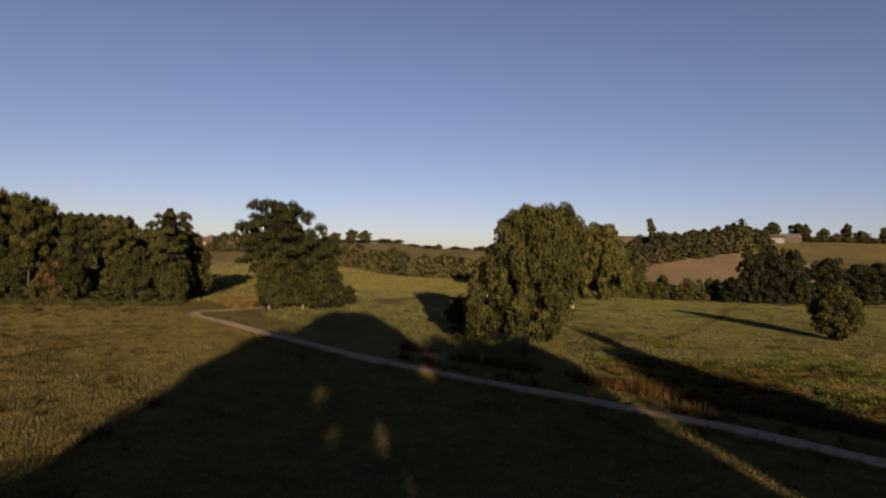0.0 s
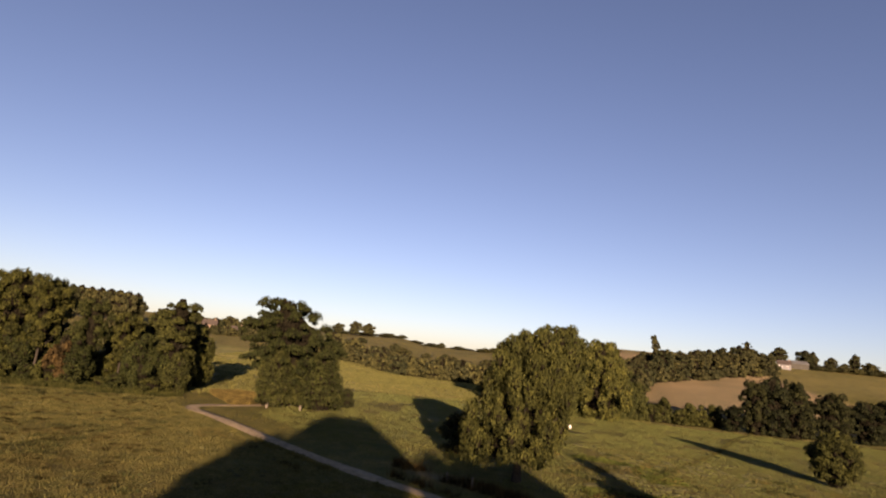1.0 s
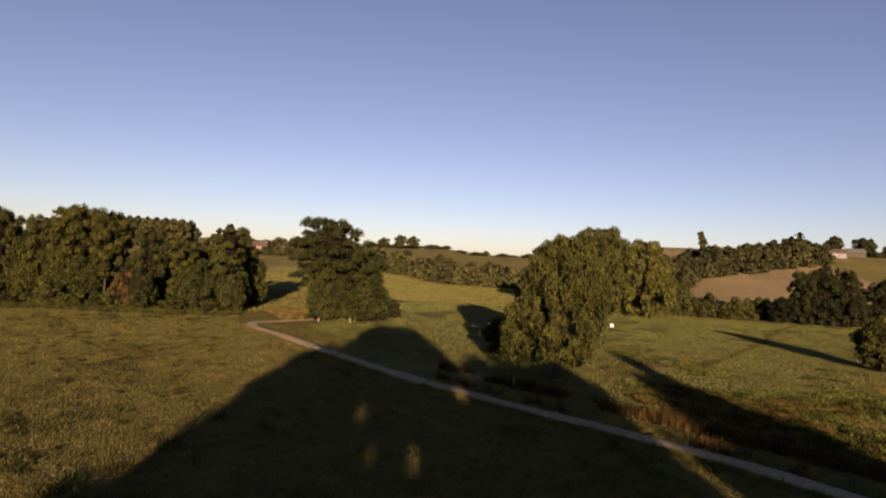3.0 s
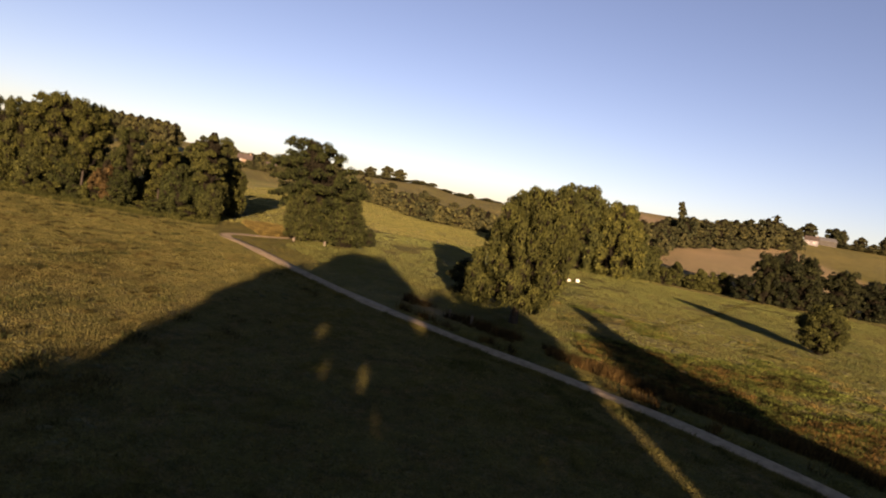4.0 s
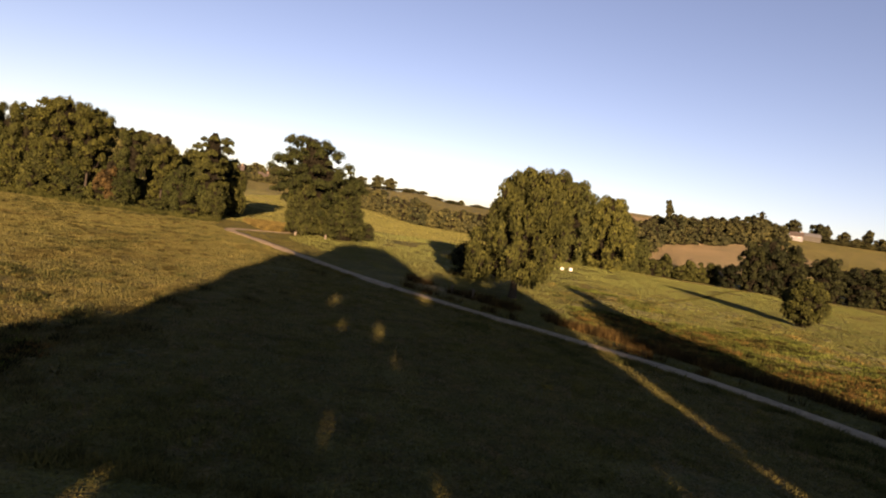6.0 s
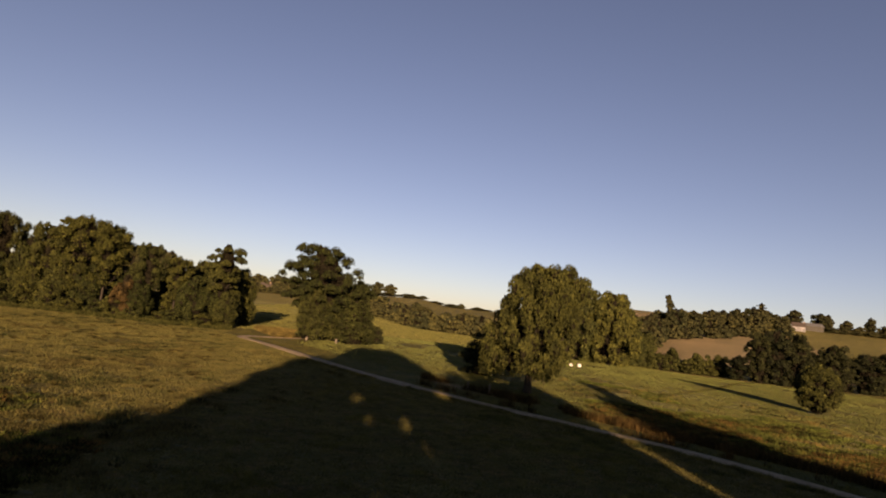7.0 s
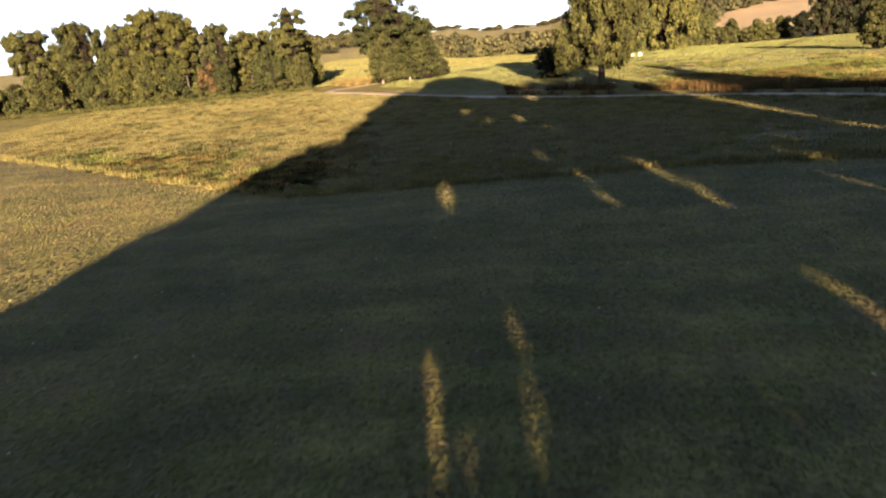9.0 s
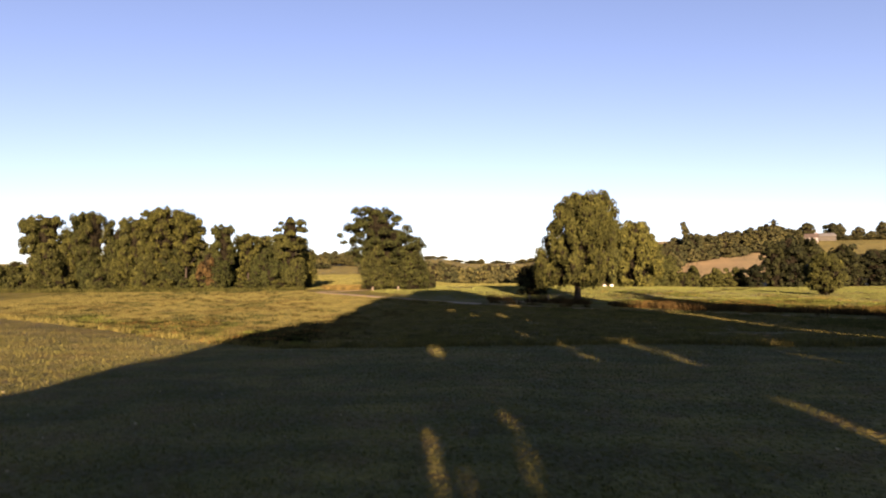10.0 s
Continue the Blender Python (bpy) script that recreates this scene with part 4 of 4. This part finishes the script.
def tufts(name, label, seed, x, y, blades, height, width, lean, mat, loose=0.3):
    """Tufts of pointed blades at the places given, as one piece of stuff."""
    rng = np.random.default_rng(seed)
    n = len(x)
    z = ground_z(x, y)
    s = rng.uniform(0.6, 1.4, n)
    root = np.repeat(np.stack([x, y, z], -1), blades, 0)
    s = np.repeat(s, blades)
    m = n * blades
    a = rng.uniform(0, 2 * math.pi, m)
    out = np.stack([np.cos(a), np.sin(a), 0 * a], -1)
    b_ = rng.uniform(0, 2 * math.pi, m)
    across = np.stack([np.cos(b_), np.sin(b_), 0 * b_], -1)
    base = root + out * (rng.uniform(0.02, 1.0, m) * loose * s)[:, None] - (0, 0, 0.04)
    tip = base + out * (rng.uniform(0.1, 1, m) * lean * height * s)[:, None]
    tip[:, 2] += height * s * rng.uniform(0.6, 1.2, m)
    w = across * (width * 0.5 * s)[:, None]
    co = np.stack([base - w, base + w, tip], 1).reshape(-1, 3)
    ob = part(name, quad_mesh(name, co, np.arange(m * 3).reshape(m, 3)), mat)
    return tagged(ob, label, "grass", kind="stuff")


def scatter(seed, n, x0, x1, y0, y1, keep):
    rng = np.random.default_rng(seed)
    x, y = rng.uniform(x0, x1, n), rng.uniform(y0, y1, n)
    gap, side = track_gap(x, y)
    k = keep(x, y, gap, np.sign(side) * gap)
    return x[k], y[k]


clump = lambda x, y, s: lattice(x, y, 3.2, s) + 0.7 * lattice(x, y, 9, s + 1)
x, y = scatter(1, 190000, -95, 45, 4, 112, lambda x, y, g, s: (s < -1.7) & (y > rough_edge(x)) & (clump(x, y, 3) > -0.95) & (y < 111 + 0.16 * (x + 52)))
tufts("rough_grass", "rough green and straw-coloured pasture grass", 2, x, y, 6, 0.15, 0.065, 1.0, GRASS, 0.8)
x, y = scatter(3, 70000, -70, 60, -42, 16, lambda x, y, g, s: (s < -1.7) & (y < rough_edge(x)))
tufts("short_grass", "short mown green grass", 4, x, y, 8, 0.07, 0.07, 1.2, MOWN, 0.8)
x, y = scatter(5, 90000, -30, 125, 25, 172, lambda x, y, g, s: (s > 7.5) & (clump(x, y, 7) > -0.9 + 0.004 * (y - 40)))
tufts("pasture_grass", "grazed green pasture grass beyond the ditch", 6, x, y, 7, 0.14, 0.09, 1.0, LUSH, 1.0)
x, y = scatter(35, 30000, -95, 62, 112, 300, lambda x, y, g, s: ((y > 172) | (x < -30)) & (y > 113 + 0.16 * (x + 52)) & ~((y > 195) & (x > 60)))
tufts("far_grass", "coarse dry grass of the further fields", 36, x, y, 6, 0.3, 0.24, 0.9, FAR_GRASS, 1.6)
x, y = scatter(7, 64000, -4, 85, -20, 80, lambda x, y, g, s: (s > 2.0) & (s < 8.2) & (clump(x, y, 11) > -0.45 - 0.5 * step(12, 30, x)) & (((s < 3.0) & (lattice(x, y, 2.5, 12) > 0.1)) | (s > 5.4)))
tufts("ditch_grass", "tall reddish-brown grass along the ditch", 8, x, y, 12, 0.9, 0.05, 0.5, REED)
x, y = scatter(9, 260000, -46, 70, 0, 112, lambda x, y, g, s: (s < -1.3) & (s > -2.6 - 0.5 * lattice(x, y, 5, 20)) & (clump(x, y, 19) > np.where(x > -24, -0.75, 0.5)))
tufts("verge_grass", "yellowed long grass on the track's verge", 10, x, y, 12, 0.31, 0.04, 0.6, GRASS)
x, y = scatter(15, 16000, -46, 70, 0, 112, lambda x, y, g, s: (g < 0.3 + 0.12 * clump(x, y, 21)) | ((s > 1.3) & (s < 2.2) & (clump(x, y, 25) > -0.3)))
tufts("track_grass", "short worn grass between the wheel lines of the track", 16, x, y, 7, 0.1, 0.05, 0.8, GRASS)
x, y = scatter(11, 16000, -95, -24, 10, 100, lambda x, y, g, s: (s < -3) & (y > rough_edge(x) + 1.5) & (lattice(x, y, 2.2, 13) + 0.8 * lattice(x, y, 11, 14) > 0.72))
tufts("dark_weeds", "dark dock and thistle clumps in the pasture", 12, x, y, 10, 0.26, 0.15, 1.2, DOCK, 0.6)
# these weeds' dark colour stands in for shadows among the tussocks
x, y = scatter(25, 30000, -64, -16, 8, 60, lambda x, y, g, s: (s < -3) & (y > rough_edge(x) + 0.5) & (y < rough_edge(x) + 20) & (lattice(x, y, 1.5, 61) + 0.7 * lattice(x, y, 6, 62) > 0.74))
tufts("dark_weeds", "dark weeds standing in for tussock shadows in the rough grass", 26, x, y, 10, 0.3, 0.12, 1.1, DOCK, 0.5)
x, y = scatter(17, 16000, -80, 6, 6, 62, lambda x, y, g, s: (s < -3) & (y > rough_edge(x) + 0.5) & (y < rough_edge(x) + 30) & (lattice(x, y, 1.8, 33) + 0.6 * lattice(x, y, 8, 34) > 0.35))
tufts("tussock_grass", "uneven tussocks of long olive grass", 18, x, y, 12, 0.16, 0.026, 1.0, GRASS, 0.45)
x, y = scatter(13, 16000, 18, 100, 26, 100, lambda x, y, g, s: (s > 8) & (lattice(x, y, 1.9, 71) + 0.8 * lattice(x, y, 7, 72) > 0.45 + 0.011 * (s - 8)))
tufts("dark_weeds", "dark and russet weeds in the grazed pasture", 14, x, y, 9, 0.28, 0.15, 1.2, DOCK, 0.6)
STRAW = leaf_material("straw_stems", (0.046, 0.038, 0.015), (0.068, 0.055, 0.022), (0.095, 0.078, 0.034), 0.95, 0.05)
x, y = scatter(37, 26000, 18, 100, 24, 95, lambda x, y, g, s: (s > 7.5) & (lattice(x, y, 1.4, 81) + 0.9 * lattice(x, y, 6, 82) > 0.3 + 0.018 * (s - 8)))
tufts("dead_stems", "straw-brown dead stems in the rank pasture", 38, x, y, 8, 0.34, 0.05, 0.8, STRAW, 0.5)
x, y = scatter(39, 30000, -70, -14, 12, 85, lambda x, y, g, s: (s < -4) & (y > rough_edge(x) + 1) & (lattice(x, y, 1.5, 83) + 0.9 * lattice(x, y, 7, 84) > 0.35 + 0.008 * (y - 20)))
tufts("dead_stems", "straw-brown dead stems in the rough grass", 40, x, y, 8, 0.3, 0.05, 0.9, STRAW, 0.5)
x, y = scatter(41, 26000, -50, -30, 100, 122, lambda x, y, g, s: (np.hypot(x + 40.5, (y - 111.5) * 0.8) < 7.5) & (x + 0.72 * (y - 100) > -36.0 + 1.2) & (lattice(x, y, 2.0, 85) > -0.6))
tufts("bank_grass", "tall straw-coloured grass on the bank behind the track", 42, x, y, 9, 0.8, 0.06, 0.5, STRAW, 0.4)
x, y = scatter(43, 22000, -125, -44, 84, 116, lambda x, y, g, s: (y < 106.5 + 0.16 * (x + 52)) & (y > 102 + 0.16 * (x + 52) + 1.5 * lattice(x, y, 6, 86)) & (s < -3))
tufts("wood_edge_weeds", "tall rank grass and nettles along the wood's edge", 44, x, y, 9, 0.7, 0.1, 0.6, NETTLE, 0.5)

x, y = scatter(51, 60000, -75, 50, 0, 46, lambda x, y, g, s: (s < -2) & (y > rough_edge(x) + 0.2 * lattice(x, y, 3, 95)) & (y < rough_edge(x) + 1.1 + 0.5 * lattice(x, y, 4, 96)))
tufts("edge_grass", "long uncut grass where the mowing ends", 52, x, y, 10, 0.38, 0.06, 0.6, GRASS, 0.35)
x, y = scatter(47, 9000, -64, -21, 14, 60, lambda x, y, g, s: (s < -4) & (y > rough_edge(x) + 1) & (lattice(x, y, 2.6, 91) + 0.7 * lattice(x, y, 9, 92) > 0.4 + 0.016 * abs(y - 30)))
tufts("dock_beds", "dark leafy beds of dock in the rough grass", 48, x, y, 12, 0.34, 0.16, 1.0, DOCK, 0.8)
x, y = scatter(49, 9000, 22, 100, 26, 90, lambda x, y, g, s: (s > 8.5) & (lattice(x, y, 2.4, 93) + 0.7 * lattice(x, y, 8, 94) > 0.6 + 0.014 * (s - 8)))
tufts("dock_beds", "dark leafy beds of dock in the rank pasture", 50, x, y, 12, 0.34, 0.16, 1.0, DOCK, 0.8)


def weed_clumps(name, label, seed, n, x0, x1, y0, y1, keep, long, each, blades, height, width, mat):
    """Short ragged rows and clumps of weeds, each a handful of plants."""
    x, y = scatter(seed, n, x0, x1, y0, y1, keep)
    rng = np.random.default_rng(seed + 1)
    m = len(x)
    size = np.repeat(long * rng.uniform(0.4, 1.5, m), each)
    turn = np.repeat(rng.normal(0.15, 0.5, m), each)
    u, v = rng.normal(size=m * each) * size * 0.5, rng.normal(size=m * each) * size * 0.2
    return tufts(name, label, seed + 2, np.repeat(x, each) + u * np.cos(turn) - v * np.sin(turn), np.repeat(y, each) + u * np.sin(turn) + v * np.cos(turn), blades, height, width, 1.1, mat, 0.25)


# near-black blades put the shadows and holes between tussocks into the colour
SHADY = leaf_material("weeds_with_painted_shade", (0.009, 0.01, 0.004), (0.016, 0.016, 0.0065), (0.034, 0.027, 0.012), 0.95, 0.03)
LEAFY = leaf_material("leafy_green_weeds", (0.03, 0.042, 0.011), (0.048, 0.063, 0.017), (0.075, 0.09, 0.026), 0.95, 0.05)
RUSTY = leaf_material("rust_brown_dock", (0.035, 0.022, 0.009), (0.066, 0.042, 0.017), (0.1, 0.066, 0.028), 0.95, 0.05)
left = lambda x, y, g, s: (s < -4) & (y > rough_edge(x) + 0.5) & (x < -18 - 0.25 * (y - 14))
near_left = lambda x, y: 0.55 * lattice(x, y, 9, 101) - 0.03 * (np.hypot((x + 38) * 0.7, y - 14) - 17)
right = lambda x, y, g, s: (s > 8.2) & (x > 19)
near_right = lambda x, y, s: 0.5 * lattice(x, y, 8, 102) - 0.018 * (s - 28) - 0.014 * (y - 60)
weed_clumps("dark_weeds", "near-black weeds with tussock shade in their colour, in short rows over the rough grass", 110, 5200, -72, -12, 8, 82, lambda x, y, g, s: left(x, y, g, s) & (near_left(x, y) > 0.0), 0.8, 9, 7, 0.26, 0.14, SHADY)
weed_clumps("dark_weeds", "single near-black weeds with tussock shade in their colour, in the open rough grass", 120, 420, -80, -16, 20, 100, left, 0.5, 7, 7, 0.24, 0.14, SHADY)
weed_clumps("green_weeds", "leafy green weed clumps in the rough grass", 130, 3600, -72, -12, 8, 80, lambda x, y, g, s: left(x, y, g, s) & (near_left(x, y) > -0.15), 0.7, 8, 7, 0.24, 0.12, LEAFY)
weed_clumps("rusty_weeds", "rust-brown dead dock in the rough grass", 140, 2200, -72, -12, 8, 70, lambda x, y, g, s: left(x, y, g, s) & (near_left(x, y) > 0.1), 0.7, 8, 7, 0.28, 0.08, RUSTY)
weed_clumps("dark_weeds", "near-black weeds with tussock shade in their colour, in short rows over the grazed pasture", 150, 8000, 19, 100, 14, 92, lambda x, y, g, s: right(x, y, g, s) & (near_right(x, y, s) > -0.05), 0.9, 9, 7, 0.26, 0.15, SHADY)
weed_clumps("green_weeds", "leafy green weed clumps in the grazed pasture", 160, 8000, 19, 100, 14, 92, lambda x, y, g, s: right(x, y, g, s) & (near_right(x, y, s) > -0.25), 0.8, 8, 7, 0.26, 0.13, LEAFY)
weed_clumps("rusty_weeds", "rust-brown dead dock in the grazed pasture", 170, 6000, 19, 100, 14, 88, lambda x, y, g, s: right(x, y, g, s) & (near_right(x, y, s) > 0.15), 0.8, 8, 7, 0.3, 0.08, RUSTY)
rng = np.random.default_rng(45)
line = smooth_line([(33.6, 83.5), (41.5, 93.5), (53.0, 110.5), (74.0, 146.0), (98.0, 183.0)], 0.22)
x, y = (line + rng.normal(size=line.shape) * 0.22).T
tufts("path_weeds", "dark weeds along a worn cattle path", 46, x, y, 9, 0.28, 0.1, 1.0, DOCK, 0.4)

x, y = scatter(19, 30000, 2, 62, 0, 52, lambda x, y, g, s: (s < -1.5) & (s > -9) & (lattice(x, y, 1.6, 41) + 0.7 * lattice(x, y, 5, 42) > 0.25 - 0.05 * (s + 5)))
tufts("verge_weeds", "leafy green weeds and long grass beside the track", 20, x, y, 9, 0.3, 0.07, 0.9, MOWN, 0.4)
x, y = scatter(23, 40000, -14, 30, 8, 60, lambda x, y, g, s: (s < -4) & (lattice(x, y, 1.3, 51) + 0.8 * lattice(x, y, 7, 52) > 0.55))
tufts("field_weeds", "scattered leafy weeds in the rough grass", 24, x, y, 7, 0.16, 0.08, 1.2, MOWN, 0.35)

# pale fallen leaves lying on the mown turf
rng = np.random.default_rng(21)
LITTER = leaf_material("fallen_leaves", (0.09, 0.08, 0.045), (0.17, 0.15, 0.09), (0.28, 0.26, 0.18))
x, y = scatter(22, 1500, -45, 40, -32, 12, lambda x, y, g, s: (s < -2) & (y < rough_edge(x) - 1))
co, quads = leaves(rng, np.stack([x, y, ground_z(x, y) + 0.07], -1), np.tile((0.0, 0.0, 1.0), (len(x), 1)), 0.05, 0.35)
tagged(part("fallen_leaves", quad_mesh("fallen_leaves", co, quads), LITTER), "pale dry leaves scattered over the mown grass", "leaves", kind="stuff")


# grassy hummocks, poached by cattle
def hummocks(name, label, seed, x, y, size, mat):
    """Low uneven domes of turf at the places given, as one piece of stuff."""
    rng = np.random.default_rng(seed)
    sides, n = 9, len(x)
    t = np.arange(sides) * 2 * math.pi / sides
    s = size * rng.uniform(0.5, 1.3, n)
    z = ground_z(x, y)
    co, tri = [], []
    for k in range(n):
        w = s[k] * rng.uniform(0.75, 1.25, (3, sides))
        rings = [np.stack([x[k] + w[i] * f * np.cos(t), y[k] + w[i] * f * np.sin(t) * 0.7, np.full(sides, z[k] + h * s[k]) + rng.normal(size=sides) * 0.02], -1)
                 for i, (f, h) in enumerate(((1.0, -0.1), (0.72, 0.1), (0.35, 0.19)))]
        o = k * (3 * sides + 1)
        co += rings + [np.array([(x[k], y[k], z[k] + 0.21 * s[k])])]
        for r in (0, 1):
            for i in range(sides):
                a, b_, c_, d_ = o + r * sides + i, o + r * sides + (i + 1) % sides, o + (r + 1) * sides + (i + 1) % sides, o + (r + 1) * sides + i
                tri += [(a, b_, c_), (a, c_, d_)]
        tri += [(o + 2 * sides + i, o + 2 * sides + (i + 1) % sides, o + 3 * sides) for i in range(sides)]
    return tagged(part(name, quad_mesh(name, np.vstack(co), np.array(tri)), mat), label, "hummocks", kind="stuff")


TURF_LUMP = plain("hummock_turf", (0.04, 0.043, 0.015), 0.95, 0.35, 1.5)
x, y = scatter(31, 1800, -80, -14, 10, 100, lambda x, y, g, s: (s < -4) & (y > rough_edge(x) + 1) & (clump(x, y, 23) > 0.1 + 0.01 * (y - 20)))
hummocks("hummocks", "small grassy hummocks in the rough pasture", 32, x, y, 0.42, TURF_LUMP)
x, y = scatter(33, 4200, 20, 100, 28, 100, lambda x, y, g, s: (s > 8.0) & (clump(x, y, 29) > -0.1 + 0.012 * (y - 40)))
hummocks("hummocks", "cattle-trodden hummocks in the grazed pasture", 34, x, y, 0.62, TURF_LUMP)
